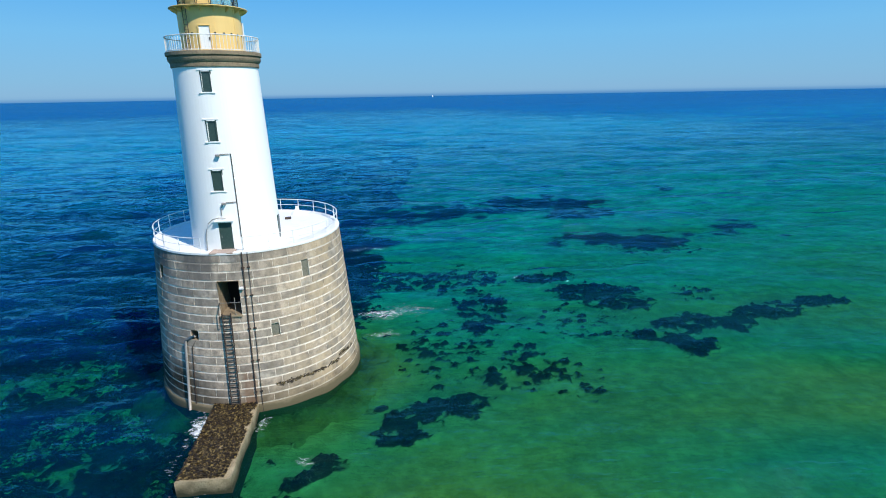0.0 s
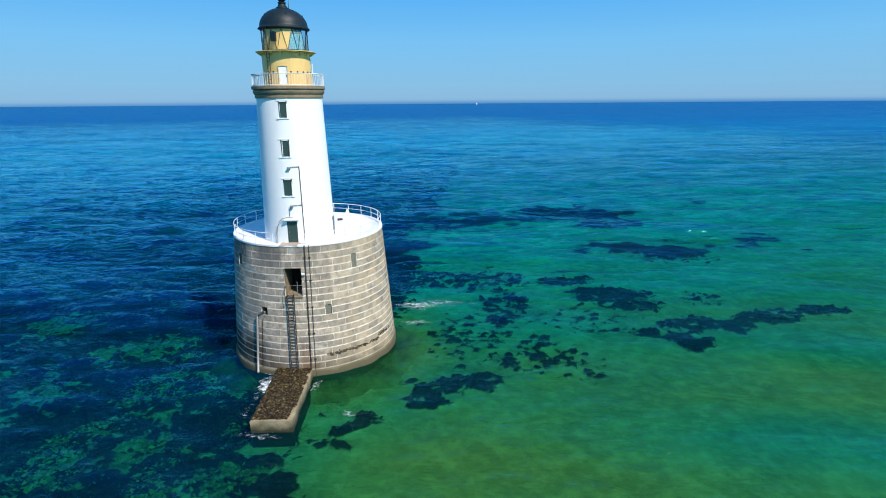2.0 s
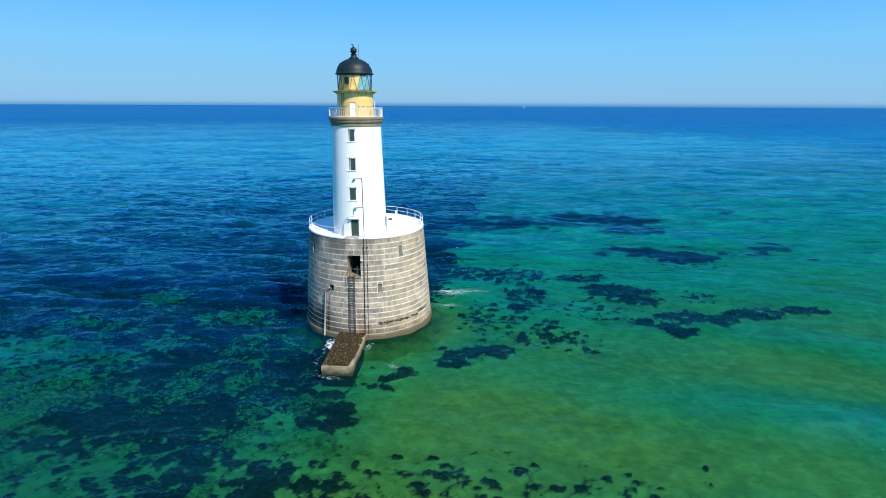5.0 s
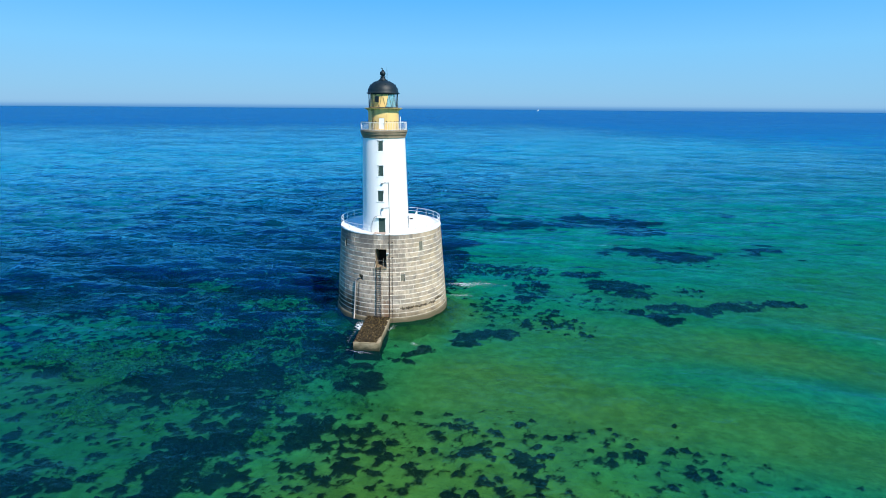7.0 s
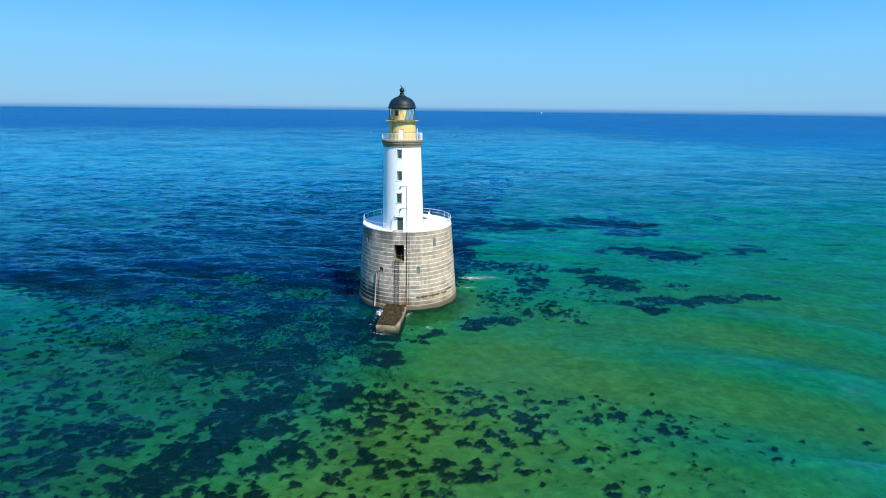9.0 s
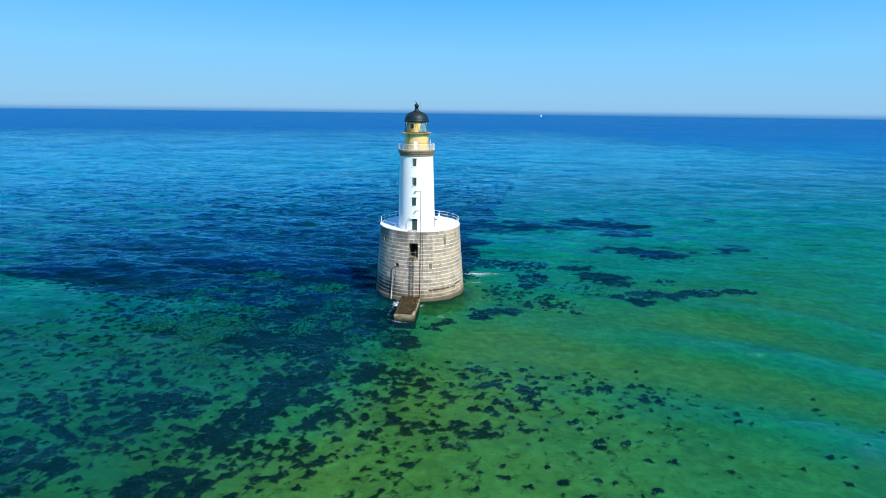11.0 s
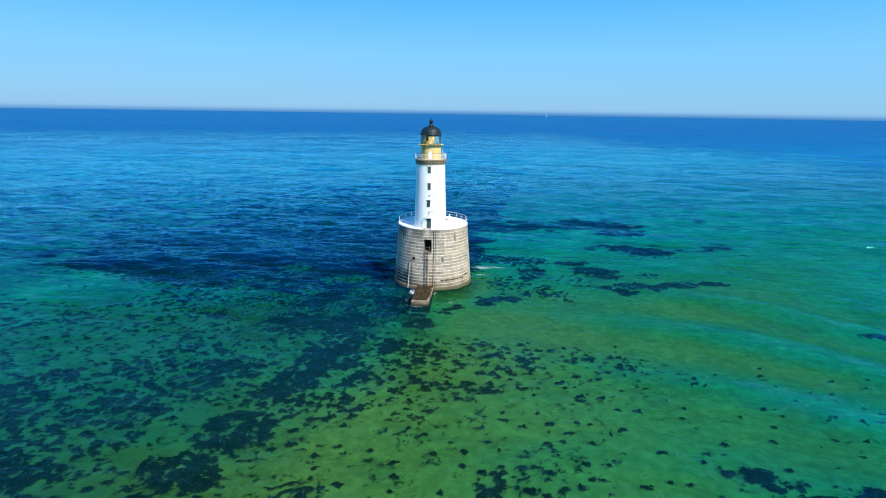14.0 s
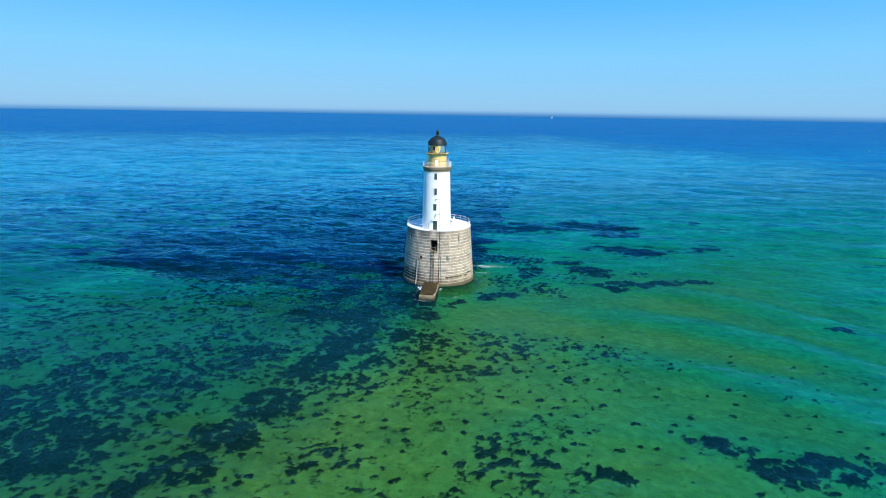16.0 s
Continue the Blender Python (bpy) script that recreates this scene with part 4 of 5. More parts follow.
# ---- shaft with windows and door
WIN = [(-89.6, -76.9, 22.58, 23.84, 0.05), (-90.2, -77.9, 19.45, 20.76, 0.05), (-90.8, -78.3, 16.18, 17.53, 0.05), (-90.8, -74.6, DECK + 0.04, 13.98, 0.10)]
shaft = part("tower_shaft", pierced_cone(r_shaft, DECK, 24.2, WIN, SHAFT, 10, 4.0), WHITE, lighthouse, "white painted tapering round tower")
for i, (a0, a1, b, t, d) in enumerate(WIN):
    mid, w = (a0 + a1) / 2, radians(a1 - a0) * r_shaft(b)
    m = on_wall(r_shaft, mid, (b + t) / 2, SHAFT, -d)
    if i < 3:
        win = part("window", boxed(w + 0.1, 0.03, t - b + 0.1, m), DARKPANE, lighthouse, "narrow window with dark greenish pane")
        part("lintel", boxed(w + 0.36, 0.08, 0.10, on_wall(r_shaft, mid, t + 0.12, SHAFT, -0.022), 0.015), WHITE, win)
        part("sill", boxed(w + 0.36, 0.10, 0.08, on_wall(r_shaft, mid, b - 0.05, SHAFT, 0.005), 0.015), WHITE, win)
        frame_bm = bmesh.new()
        for sx in (-1, 1):
            box(frame_bm, 0.05, 0.06, t - b, m @ pose(sx * (w / 2 - 0.025), 0.04, 0))
        box(frame_bm, w - 0.1, 0.06, 0.05, m @ pose(0, 0.04, (t - b) / 2 - 0.03))
        box(frame_bm, w - 0.1, 0.06, 0.05, m @ pose(0, 0.04, -(t - b) / 2 + 0.03))
        part("window_frame", frame_bm, DARKPANE, win)
    else:
        door = part("door", boxed(w + 0.1, 0.05, t - b + 0.1, m), DARKPANE, lighthouse, "dark green door at deck level")
        part("door_handle", bar(m @ Vector((0.28, 0.06, -0.05)), m @ Vector((0.28, 0.06, 0.1)), 0.02), GALV, door)
        part("door_step", boxed(1.6, 1.0, 0.12, on_wall(r_shaft, mid - 4, DECK + 0.08, SHAFT, 0.35), 0.03), STEP, door, "worn pinkish concrete doorstep")
        part("hood", boxed(w + 0.35, 0.34, 0.08, on_wall(r_shaft, mid, t + 0.16, SHAFT, 0.12), 0.02), WHITE, door)

# narrow side door in the shade of the tower
part("side_door", boxed(0.5, 0.06, 1.7, on_wall(r_shaft, 4, DECK + 0.95, SHAFT, 0.0)), DARKPANE, lighthouse, "narrow dark side door")

# conductor, lamp arms, hose arch
part("conductor_pipe", tube(bmesh.new(), [on_wall(r_shaft, -64.4, z, SHAFT, 0.06).translation for z in (18.62, 16, 14, DECK + 0.02)], 0.028), DARKIRON, lighthouse, "thin dark conductor pipe")
for z in (18.60, 15.37):
    arm = part("lamp_arm", tube(bmesh.new(), [on_wall(r_shaft, a, z, SHAFT, 0.06).translation for a in (-64.4, -69, -74, -78)], 0.022), DARKIRON, lighthouse)
    part("floodlight", boxed(0.26, 0.22, 0.14, on_wall(r_shaft, -80, z - 0.05, SHAFT, 0.16), 0.03), GALV, arm, "small grey floodlight")
part("flex_pipe", tube(bmesh.new(), [on_wall(r_shaft, a, z, SHAFT, o).translation for a, z, o in ((-78.4, 15.33, 0.08), (-82, 15.25, 0.08), (-84, 14.95, 0.08), (-84.5, 14.5, 0.08))], 0.03), GALV, lighthouse)
part("curved_pipe", tube(bmesh.new(), [on_wall(r_shaft, a, z, SHAFT, o).translation for a, z, o in ((-80, 14.32, 0.12), (-88, 14.36, 0.16), (-95, 14.28, 0.2), (-101, 14.0, 0.24), (-106, 13.5, 0.12), (-108, 12.9, 0.12), (-108.5, 12.05, 0.12))], 0.034, 8), GALV, lighthouse, "curved grey pipe beside the door")

# ---- cornice, gallery rail
part("gallery_cornice", lathe([(2.72, 24.12), (2.80, 24.13), (2.82, 24.17), (2.82, 24.35), (2.80, 24.38), (2.86, 24.44), (2.93, 24.55), (2.96, 24.65), (2.96, 24.75), (2.90, 24.78), (2.90, 24.82), (3.02, 24.84), (3.04, 24.87), (3.04, 25.07), (3.02, 25.09), (0, 25.11)], 96, SHAFT), CORNICE, lighthouse, "brown moulded stone cornice under the gallery")
GAL = 25.06


def ring_points(r, z, n=72):
    return [(SHAFT[0] + r * math.cos(a), SHAFT[1] + r * math.sin(a), z) for a in np.linspace(0, 2 * math.pi, n, endpoint=False)]


gallery = part("gallery_railing", tube(bmesh.new(), ring_points(2.93, GAL + 0.98), 0.035, 6, True), IRONWHITE, lighthouse, "white iron gallery railing with close balusters", True)
part("bottom_rail", tube(bmesh.new(), ring_points(2.93, GAL + 0.10), 0.025, 6, True), IRONWHITE, gallery, "", True)
bal = None
for k in range(84):
    a = 2 * math.pi * k / 84
    if bal is None:
        o = part("baluster", tube(bmesh.new(), [(0, 0, 0), (0, 0, 0.98)], 0.017, 5), IRONWHITE, gallery)
        bal = o.data
    else:
        o = new("baluster", bal)
        o.parent = gallery
    o.location = (SHAFT[0] + 2.93 * math.cos(a), SHAFT[1] + 2.93 * math.sin(a), GAL)

# ---- ochre drum
DRUM, BALC = 1.95, 27.76
drum_open = (-90.5, -70.5, GAL + 0.04, GAL + 1.56, 0.05)
drum = part("lantern_drum", pierced_cone(lambda z: DRUM, GAL, BALC, [drum_open], SHAFT, 3, 4.0), OCHRE, lighthouse, "ochre painted iron drum below the lantern")
m = on_wall(lambda z: DRUM, -80.5, GAL + 0.80, SHAFT, -0.045)
gd = part("gallery_door", boxed(0.66, 0.05, 1.50, m, 0.01), WHITE, lighthouse, "white painted iron gallery door")
part("door_frame", box(box(boxed(0.04, 0.06, 1.58, m @ pose(-0.36, 0.06, 0)), 0.04, 0.06, 1.58, m @ pose(0.36, 0.06, 0)), 0.76, 0.06, 0.04, m @ pose(0, 0.06, 0.80)), OCHRE, gd)
part("door_handle", boxed(0.04, 0.06, 0.16, m @ pose(-0.26, 0.05, 0.0)), DARKIRON, gd)
for a in (-118, -104, -62, -46, -30, -14, 2, 30, 150, 190):
    mm = on_wall(lambda z: DRUM, a, GAL + 1.12, SHAFT, 0.012)
    part("vent_hole", bar(mm @ Vector((0, -0.02, 0)), mm @ Vector((0, 0.02, 0)), 0.075, 10), BLACKIRON, drum, "dark round vent")
part("drum_seam", lathe([(DRUM + 0.01, GAL), (DRUM + 0.05, GAL + 0.02), (DRUM + 0.05, GAL + 0.14), (DRUM + 0.01, GAL + 0.17)], 72, SHAFT), OCHRE, drum)
for a in (-62, -20, 25, 70, 115, 160, 205, 240):
    part("seam_strip", boxed(0.06, 0.03, BALC - GAL, on_wall(lambda z: DRUM, a, (GAL + BALC) / 2, SHAFT, 0.008)), OCHRE, drum)
balcony = part("lantern_balcony", lathe([(1.9, BALC + 0.01), (2.42, BALC + 0.01), (2.44, BALC + 0.03), (2.44, BALC + 0.05), (2.42, BALC + 0.07), (1.8, BALC + 0.07)], 72, SHAFT), OCHRE, lighthouse, "narrow ochre balcony ring round the lantern")
for k in range(16):
    a = -90 + 22.5 * k + 8
    bm = bmesh.new()
    prof = [(0, 0.03), (0.44, 0.03), (0.42, -0.02), (0.08, -0.22), (0, -0.26)]
    va = [bm.verts.new((-0.03, y, z)) for y, z in prof]
    vb = [bm.verts.new((0.03, y, z)) for y, z in prof]
    bm.faces.new(va)
    bm.faces.new(vb[::-1])
    for i in range(5):
        bm.faces.new((va[i], vb[i], vb[(i + 1) % 5], va[(i + 1) % 5]))
    bm.transform(on_wall(lambda z: DRUM, a, BALC - 0.03, SHAFT, 0.0))
    part("bracket", bm, OCHRE, balcony)

# ---- lantern glazing
LR, LB, LT = 1.86, BALC + 0.07, 29.57
lantern = part("lantern_frame", lathe([(LR - 0.05, LB), (LR + 0.05, LB), (LR + 0.05, LB + 0.10), (LR - 0.05, LB + 0.10)], 64, SHAFT, True), BLACKIRON, lighthouse, "black iron lantern frame with diagonal glazing bars")
part("top_ring", lathe([(LR - 0.05, LT - 0.1), (LR + 0.06, LT - 0.1), (LR + 0.06, LT), (LR - 0.05, LT)], 64, SHAFT, True), BLACKIRON, lantern)
NB = 14


def lan(a, z, out=0.0):
    t = radians(a)
    return Vector((SHAFT[0] + (LR + out) * math.cos(t), SHAFT[1] + (LR + out) * math.sin(t), z))


for k in range(NB):
    a = -90 + 360 / NB * k
    h = 180 / NB
    for q in (h, -h):
        part("glazing_bar", tube(bmesh.new(), [lan(a + q * f, LB + (LT - LB) * f) for f in (0, 0.5, 1)], 0.019, 5), BLACKIRON, lantern)
    for tri in (((a - h, LT), (a + h, LT), (a, LB)), ((a, LB), (a + 2 * h, LB), (a + h, LT))):
        bm = bmesh.new()
        mida = sum(p[0] for p in tri) / 3
        solid = -140 < (mida + 180) % 360 - 180 < -62
        vs = [bm.verts.new(lan(p[0], p[1], -0.02)) for p in tri]
        ws = [bm.verts.new(lan(p[0], p[1], -0.035)) for p in tri]
        bm.faces.new(vs)
        bm.faces.new(ws[::-1])
        for i in range(3):
            bm.faces.new((vs[i], ws[i], ws[(i + 1) % 3], vs[(i + 1) % 3]))
        o = part("blank_panel" if solid else "pane", bm, OCHRE if solid else GLASS, lantern, "ochre blanked-off lantern panel" if solid else "clear triangular lantern pane")
        if not solid:
            o.visible_shadow = False
optic = part("optic", lathe([(0.0, LB), (0.30, LB), (0.30, LB + 0.5), (0.18, LB + 0.6), (0.24, LB + 0.8), (0.28, LB + 1.05), (0.24, LB + 1.3), (0.2, LB + 1.45), (0, LB + 1.47)], 24, SHAFT), GALV, lantern, "pale lamp optic on its pedestal", True)
m = on_wall(lambda z: LR, -96, LB + 1.05, SHAFT, 0.14)
part("signal_box", boxed(0.42, 0.26, 0.72, m, 0.03), BLACKIRON, lantern, "black box fixed outside the lantern")
ladder_bm = bmesh.new()
for s in (-0.16, 0.16):
    tube(ladder_bm, [on_wall(lambda z: LR, -118, z, SHAFT, 0.2) @ Vector((s, 0, 0)) for z in (LB, LB + 0.9, LT + 0.15)], 0.022, 5)
for i in range(7):
    mm = on_wall(lambda z: LR, -118, LB + 0.2 + 0.26 * i, SHAFT, 0.2)
    tube(ladder_bm, [mm @ Vector((-0.16, 0, 0)), mm @ Vector((0.16, 0, 0))], 0.016, 5)
part("roof_ladder", ladder_bm, DARKIRON, lantern, "short dark iron ladder up to the dome")
dl = bmesh.new()
for q in (-0.15, 0.15):
    tube(dl, [on_wall(lambda z: DRUM, -113, z, SHAFT, 0.12) @ Vector((q, 0, 0)) for z in (GAL + 0.05, GAL + 1.4, BALC)], 0.022, 5)
for i in range(9):
    mm = on_wall(lambda z: DRUM, -113, GAL + 0.25 + 0.28 * i, SHAFT, 0.12)
    tube(dl, [mm @ Vector((-0.15, 0, 0)), mm @ Vector((0.15, 0, 0))], 0.015, 5)
part("drum_ladder", dl, DARKIRON, drum, "narrow dark iron ladder")

# ---- dome and finial
prof = [(LR - 0.1, LT), (2.06, LT), (2.09, LT + 0.04), (2.08, LT + 0.10), (1.98, LT + 0.14)]
for k in range(1, 13):
    a = radians(90 * k / 13)
    prof.append((1.95 * math.cos(a) ** 0.92, LT + 0.14 + 1.52 * math.sin(a)))
prof = prof[:-1] + [(0.62, LT + 1.62), (0.42, LT + 1.74), (0.31, LT + 1.90), (0.28, LT + 2.02), (0.34, LT + 2.05), (0.33, LT + 2.10), (0.18, LT + 2.12)]
dome = part("dome", lathe(prof, 56, SHAFT), BLACKIRON, lighthouse, "black painted lantern dome", True)
ball = [(0.18, LT + 2.12)] + [(0.36 * math.cos(radians(b)), LT + 2.46 + 0.36 * math.sin(radians(b))) for b in range(-60, 61, 15)] + [(0.15, LT + 2.80), (0.12, LT + 2.86), (0.06, LT + 2.90), (0.0, LT + 2.92)]
part("ball_finial", lathe(ball, 24, SHAFT), BLACKIRON, dome, "black ventilator ball on the dome", True)
part("vane", box(bar((SHAFT[0], SHAFT[1], LT + 2.85), (SHAFT[0] - 0.05, SHAFT[1], LT + 3.06), 0.045), 0.26, 0.06, 0.08, pose(SHAFT[0] - 0.12, SHAFT[1], LT + 3.08, 0, 25, 0)), BLACKIRON, dome)
part("lightning_rod", bar((SHAFT[0] + 0.62, SHAFT[1] - 0.2, LT + 1.4), (SHAFT[0] + 0.62, SHAFT[1] - 0.2, LT + 3.15), 0.018), DARKIRON, dome)
for k in range(10):
    a, e = 36 * k + 10, radians(38)
    c = Vector((SHAFT[0] + 1.95 * math.cos(e) ** 0.92 * math.cos(radians(a)), SHAFT[1] + 1.95 * math.cos(e) ** 0.92 * math.sin(radians(a)), LT + 0.14 + 1.52 * math.sin(e)))
    bm = bmesh.new()
    bmesh.ops.create_icosphere(bm, subdivisions=1, radius=0.07, matrix=Matrix.Translation(c))
    part("dome_stud", bm, BLACKIRON, dome)
mast = part("gallery_mast", bar((SHAFT[0] + 2.55, SHAFT[1] - 1.2, GAL), (SHAFT[0] + 2.55, SHAFT[1] - 1.2, GAL + 1.75), 0.05), IRONWHITE, lighthouse, "short white post on the gallery")

# ---- base: ladder, cables, pipe
ladder = part("ladder", tube(bmesh.new(), [on_wall(r_base, -89.2, z, out=0.22).translation for z in (0.9, 4, 7.9)], 0.045), DARKIRON, lighthouse, "dark rusty iron ladder from pier to doorway")
part("ladder_rail", tube(bmesh.new(), [on_wall(r_base, -84.8, z, out=0.22).translation for z in (0.9, 4, 7.9)], 0.045), DARKIRON, ladder)
for i in range(24):
    z = 1.1 + 0.29 * i
    part("rung", bar(on_wall(r_base, -89.2, z, out=0.22).translation, on_wall(r_base, -84.8, z, out=0.22).translation, 0.034, 5), DARKIRON, ladder)
for z in (1.5, 3.5, 5.5, 7.4):
    for a in (-89.2, -84.8):
        part("stay", bar(on_wall(r_base, a, z, out=0.24).translation, on_wall(r_base, a, z, out=-0.05).translation, 0.025, 5), DARKIRON, ladder)
part("grab_rail", tube(bmesh.new(), [on_wall(r_base, a, z, out=o).translation for a, z, o in ((-90.6, 6.9, 0.05), (-90.6, 7.0, 0.3), (-90.4, 8.0, 0.34), (-90.4, 8.6, 0.1))], 0.03), DARKIRON, ladder)
part("threshold", boxed(1.5, 0.5, 0.14, on_wall(r_base, -85, 7.585, out=-0.16), 0.03), SKIRT, lighthouse, "pale worn stone threshold")
guard = part("doorway_rail", tube(bmesh.new(), [on_wall(r_base, a, 8.55, out=-0.02).translation for a in (-90.6, -85, -79.4)], 0.018), GALV, lighthouse, "thin grey guard rail across the doorway")
part("guard_post", bar(on_wall(r_base, -82.5, 7.65, out=-0.02).translation, on_wall(r_base, -82.5, 8.9, out=-0.02).translation, 0.020), GALV, guard)
part("door_lamp", boxed(0.30, 0.26, 0.16, on_wall(r_base, -78.0, 9.6, out=0.14), 0.05), IRONWHITE, lighthouse, "small white lamp beside the doorway")
for a0, a1, r in ((-75.9, -77.0, 0.046), (-72.9, -74.2, 0.020)):
    cb = part("cable_pipe", tube(bmesh.new(), [on_wall(r_base, a0 + (a1 - a0) * (DECK - z) / DECK, z, out=0.08).translation for z in (DECK + 0.1, 9, 6, 3, 0.2)], r, 8), DARKIRON, lighthouse, "dark cable running down the masonry")
    for z in (1.8, 4.2, 6.6, 9.0, 11.0):
        part("clip", boxed(0.2, 0.1, 0.08, on_wall(r_base, a0 + (a1 - a0) * (DECK - z) / DECK, z, out=0.05)), DARKIRON, cb)
part("drain_pipe", tube(bmesh.new(), [on_wall(r_base, a, z, out=o).translation for a, z, o in ((-108, 6.0, -0.05), (-112.6, 5.75, 0.12), (-113.4, 5.55, 0.15), (-113.7, 3, 0.15), (-114.1, 0.25, 0.17))], 0.10, 10), GALV, lighthouse, "thick pale grey drain pipe", True)
part("side_cable", tube(bmesh.new(), [on_wall(r_base, a, z, out=0.05).translation for a, z in ((-107, 5.7), (-109.5, 5.2), (-110, 3), (-110.3, 0.8))], 0.028), DARKIRON, lighthouse)



def eroded_joint():
    """Dark flakes for pockets where the lowest courses have lost their mortar, shade put into their colour."""
    rng = random.Random(17)
    verts, faces = [], []
    for _ in range(420):
        a = rng.uniform(-66, -8)
        if noise.noise((a * 0.21, 0, 3)) < -0.25:
            continue
        z = 2.1 + 0.25 * noise.noise((a * 0.12, 1, 0)) + rng.gauss(0, 0.07) + (0.25 if a > -25 else 0)
        m = on_wall(r_base, a, z, out=0.012)
        b, n = len(verts), 6
        w, h = rng.uniform(0.03, 0.17), rng.uniform(0.02, 0.08)
        for k in range(n):
            q, t = rng.uniform(0.5, 1.2), 2 * math.pi * k / n
            verts.append(tuple(m @ Vector((w * q * math.cos(t), 0, h * q * math.sin(t)))))
        verts.append(tuple(m @ Vector((0, 0.03, 0))))
        faces.extend((b + k, b + (k + 1) % n, b + n) for k in range(n))
    return stuff("pocket_flakes", verts, faces, WRACK, "dark flakes for the shaded, weedy gaps in the washed-out joint", "", base)


eroded_joint()

# ---- things on the deck
vent = tagged(part("deck_ventilator", lathe([(0.55, DECK + 0.02), (0.53, DECK + 0.08), (0.30, DECK + 0.28), (0.15, DECK + 0.48), (0.10, DECK + 0.62), (0.13, DECK + 0.66), (0.10, DECK + 0.72), (0, DECK + 0.74)], 28, (2.3, 5.5)), WHITE), "white conical ventilator standing on the deck", "ventilator")
hatch = tagged(part("deck_hatch", boxed(0.5, 0.4, 0.16, pose(2.07, 3.4, DECK + 0.11, 0, 0, 20), 0.03), DARKIRON), "small dark iron fitting on the white deck", "hatch")

# ---------------------------------------------------------------- landing pier
pier = tagged(new("landing_pier"), "low concrete landing pier topped with brown seaweed beside the lighthouse", "pier")
pier.matrix_world = pose(0.78, -11.6, 0, 0, 0, 6.6)
bm = bmesh.new()
box(bm, 3.1, 8.1, 3.3, pose(0, 0, -0.78))
bmesh.ops.subdivide_edges(bm, edges=bm.edges[:], cuts=10, use_grid_fill=True)
for v in bm.verts:
    p = v.co
    k = 0.10 if p.z > 0.8 else 0.06
    v.co = p + Vector((k * noise.noise(p * 1.3 + Vector((3, 0, 0))), k * noise.noise(p * 1.3 + Vector((0, 7, 0))), k * 0.7 * noise.noise(p * 1.7)))
part("slab", bm, PIERMAT, pier, "pale worn concrete block")


def wrack():
    rng = random.Random(3)
    verts, faces = [], []
    for _ in range(6500):
        x, y = rng.uniform(-1.52, 1.42), rng.uniform(-3.85, 4.0)
        if noise.noise((x * 1.2, y * 1.2, 4)) < -0.32 - (0.25 if x < 1.2 else -0.2):
            continue
        a, l, w = rng.uniform(0, 6.28), rng.uniform(0.06, 0.18), rng.uniform(0.025, 0.065)
        c, s = math.cos(a), math.sin(a)
        z = 0.87 + 0.02 + rng.uniform(0, 0.10)
        b = len(verts)
        for u, v, h in ((-l, 0, 0), (0, -w, 0.03), (l, 0, rng.uniform(0, 0.08)), (0, w, 0.06), (0, 0, -0.05)):
            verts.append((x + c * u - s * v, y + s * u + c * v, z + h))
        faces.extend([(b, b + 1, b + 3), (b + 1, b + 2, b + 3), (b, b + 4, b + 1), (b + 1, b + 4, b + 2), (b + 2, b + 4, b + 3), (b + 3, b + 4, b)])
    return stuff("seaweed_cover", verts, faces, WRACK, "thick brown bladder wrack", "", pier)


wrack()


# ---------------------------------------------------------------- foam
def foam():
    rng = random.Random(9)
    verts, faces = [], []

    def fleck(x, y, l, w, turn):
        b, n = len(verts), 7
        z = float(wave_height(np.array([x]), np.array([y]))[0]) + 0.06
        c, s = math.cos(turn), math.sin(turn)
        for k in range(n):
            a = 2 * math.pi * k / n
            q = rng.uniform(0.5, 1.2)
            u, v = l * q * math.cos(a), w * q * math.sin(a)
            verts.append((x + c * u - s * v, y + s * u + c * v, z - 0.012))
        verts.append((x, y, z + 0.004))
        for k in range(n):
            faces.append((b + k, b + (k + 1) % n, b + n))

    for cx, cy, a, b, num in ((8.9, 9.6, 2.2, 1.0, 320), (11.5, 10.8, 2.6, 1.6, 140), (9.4, 5.4, 1.6, 0.8, 70), (-2.0, -8.8, 0.5, 1.4, 50), (-1.8, -12.6, 0.4, 2.2, 18), (-1.7, -8.9, 0.7, 0.7, 70), (2.5, -8.9, 0.35, 0.9, 34), (0.4, -16.2, 1.3, 0.35, 40), (6.5, -13.2, 0.6, 0.4, 20)):
        for _ in range(num):
            fleck(rng.gauss(cx, a * 0.5), rng.gauss(cy, b * 0.5), rng.uniform(0.05, 0.34), rng.uniform(0.010, 0.030), rng.gauss(0.15, 0.45))
    # a small splash against the pier
    for _ in range(110):
        fleck(rng.gauss(-1.45, 0.35), rng.gauss(-9.4, 0.55), rng.uniform(0.12, 0.34), rng.uniform(0.05, 0.16), rng.gauss(0.6, 0.5))
    for _ in range(36):
        x, y = rng.uniform(60, 460), rng.uniform(280, 800)
        k = math.hypot(x, y + 60) / 420
        fleck(x, y, k * rng.uniform(0.5, 1.6), k * rng.uniform(0.2, 0.5), rng.uniform(-0.3, 0.3))
    return stuff("foam", verts, faces, FOAM, "small white flecks of breaking foam on the water", "foam")


foam()


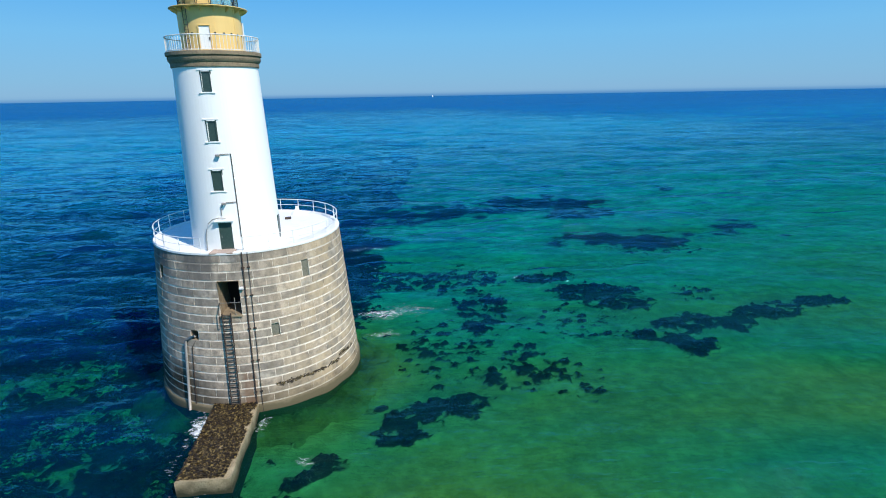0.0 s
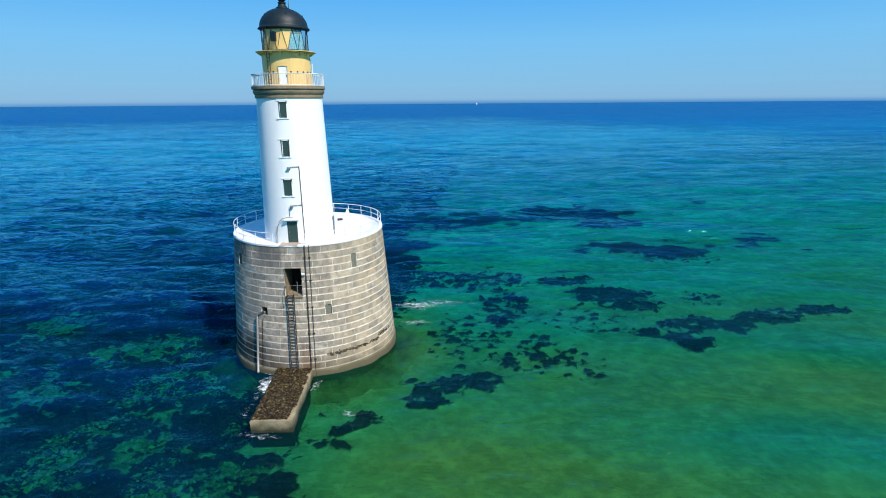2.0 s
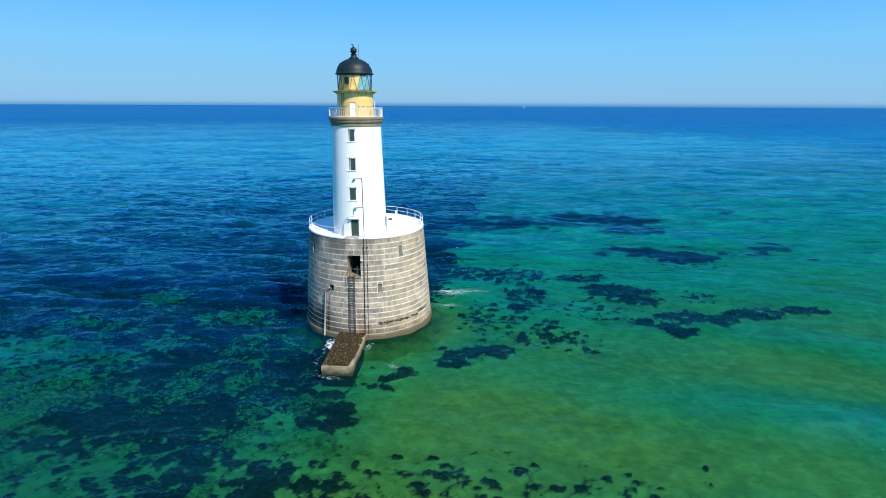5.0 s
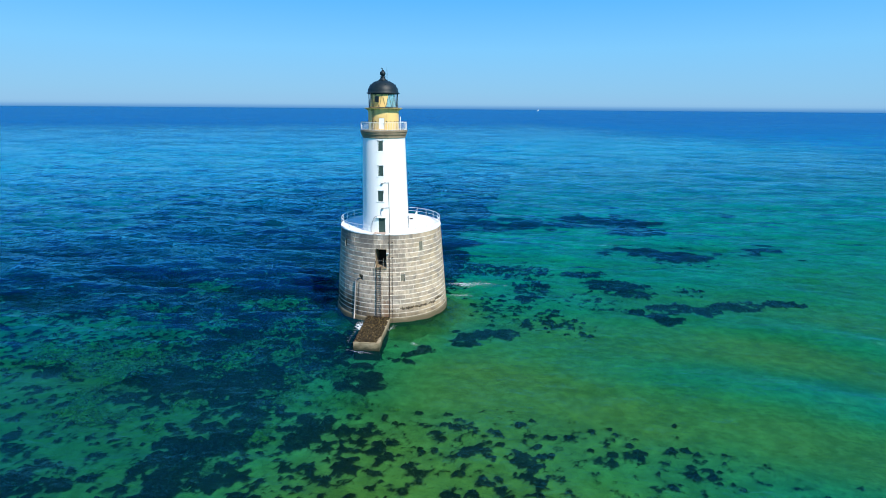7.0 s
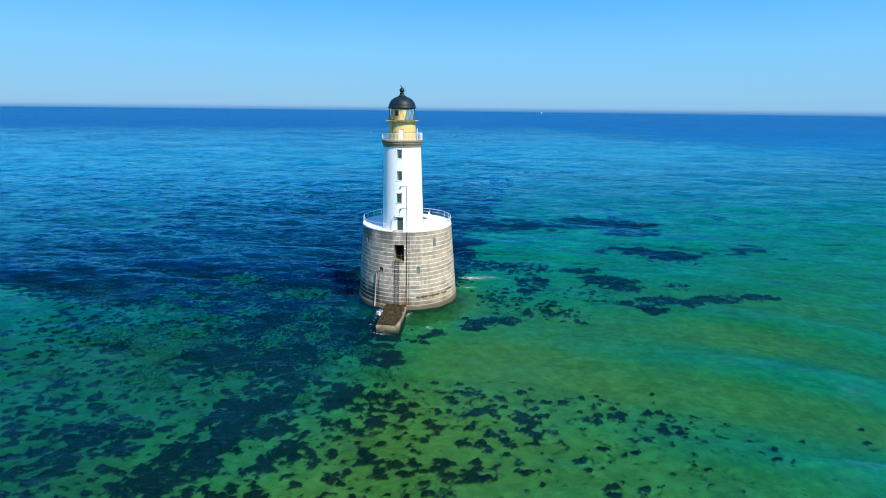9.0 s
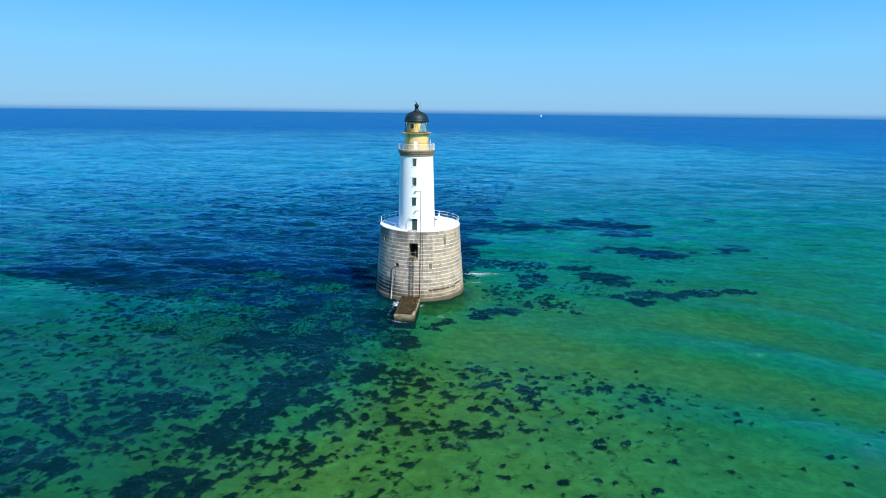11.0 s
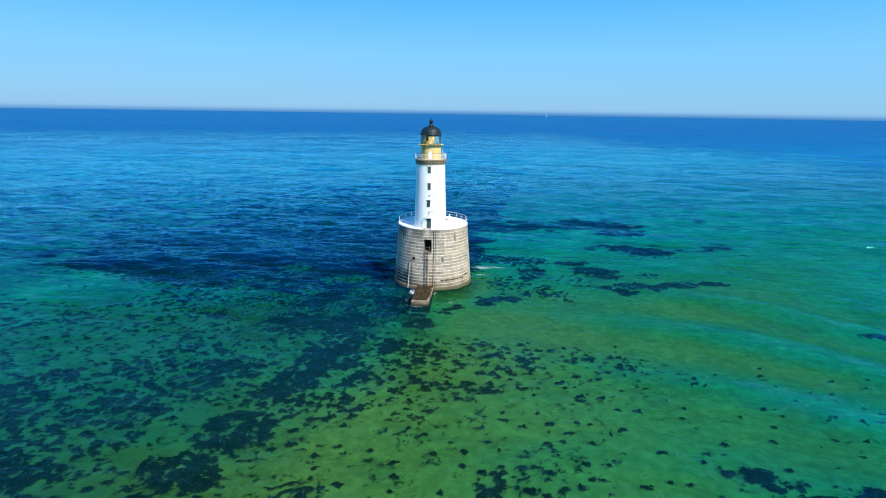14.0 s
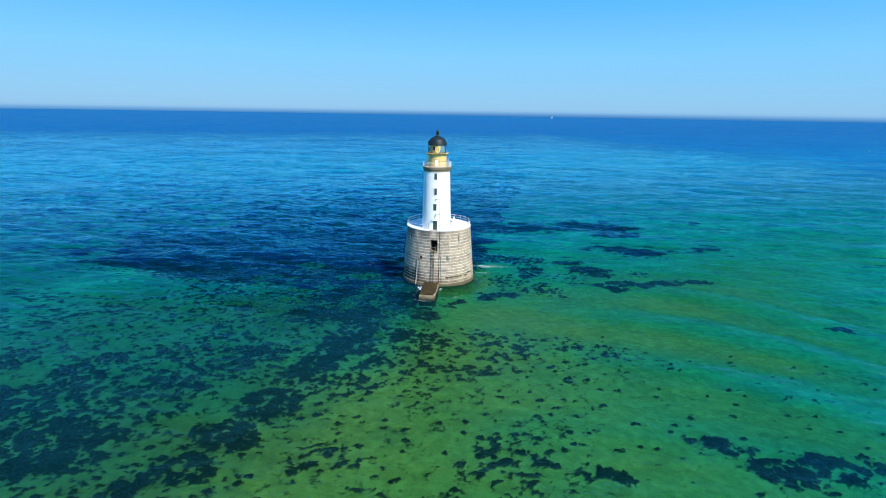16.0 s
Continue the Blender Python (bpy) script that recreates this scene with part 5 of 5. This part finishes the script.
# ---------------------------------------------------------------- distant sailing boat
def sailing_boat(at, turn):
    boat = tagged(new("sailing_boat"), "small white sailing boat far out near the horizon", "boat")
    boat.matrix_world = at @ pose(0, 0, 0, 0, 0, turn)
    bm = bmesh.new()
    secs = []
    for i in range(9):
        x = -4.5 + 9 * i / 8
        w = 1.5 * math.sqrt(max(0.02, 1 - (abs(x + 0.6) / 5.2) ** 2)) * (1 if x < 2 else 1 - (x - 2) / 2.9)
        secs.append([bm.verts.new((x, y * max(0.04, w), z)) for y, z in ((-1, 1.0), (-0.8, 0.2), (0, -0.3), (0.8, 0.2), (1, 1.0))])
    for a, b in zip(secs, secs[1:]):
        for i in range(4):
            bm.faces.new((a[i], b[i], b[i + 1], a[i + 1]))
        bm.faces.new((a[4], b[4], b[0], a[0]))
    part("hull", bm, WHITE, boat)
    part("mast", bar((0.5, 0, 0.8), (0.5, 0, 13), 0.09), GALV, boat)
    for nm, tri in (("mainsail", ((0.4, 0.03, 1.8), (-4.2, 0.6, 1.8), (0.4, 0.03, 12.6))), ("jib", ((0.7, 0.02, 11), (4.3, 0, 1.2), (0.9, 0.7, 1.5)))):
        bm = bmesh.new()
        vs = [bm.verts.new(p) for p in tri]
        ws = [bm.verts.new((p[0], p[1] + 0.02, p[2])) for p in tri]
        bm.faces.new(vs)
        bm.faces.new(ws[::-1])
        for i in range(3):
            bm.faces.new((vs[i], ws[i], ws[(i + 1) % 3], vs[(i + 1) % 3]))
        part(nm, bm, WHITE, boat)
    return boat


sailing_boat(pose(-35, 3500, 0) @ Matrix.Scale(1.05, 4), 40)

# ---------------------------------------------------------------- granite blocks of the base, the seaward face as single pieces
rng = random.Random(21)
made, rest_v, rest_f, meshes = 0, [], [], {}
blocks = list(courses())
for z0, z1, mid, span in blocks:
    a = (mid + 180) % 360 - 180
    seen = -165 < a < 12 and made < 310
    bm = block_mesh(z0, z1, span, rng)
    if seen:
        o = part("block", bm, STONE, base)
        o.rotation_euler = (0, 0, radians(mid))
        made += 1
    else:
        rot = Matrix.Rotation(radians(mid), 4, "Z")
        bm.verts.index_update()
        off = len(rest_v)
        rest_v += [tuple(rot @ v.co) for v in bm.verts]
        rest_f += [tuple(off + v.index for v in f.verts) for f in bm.faces]
        bm.free()
stuff("block_rest", rest_v, rest_f, STONE, "granite blocks round the back of the base", "", base)
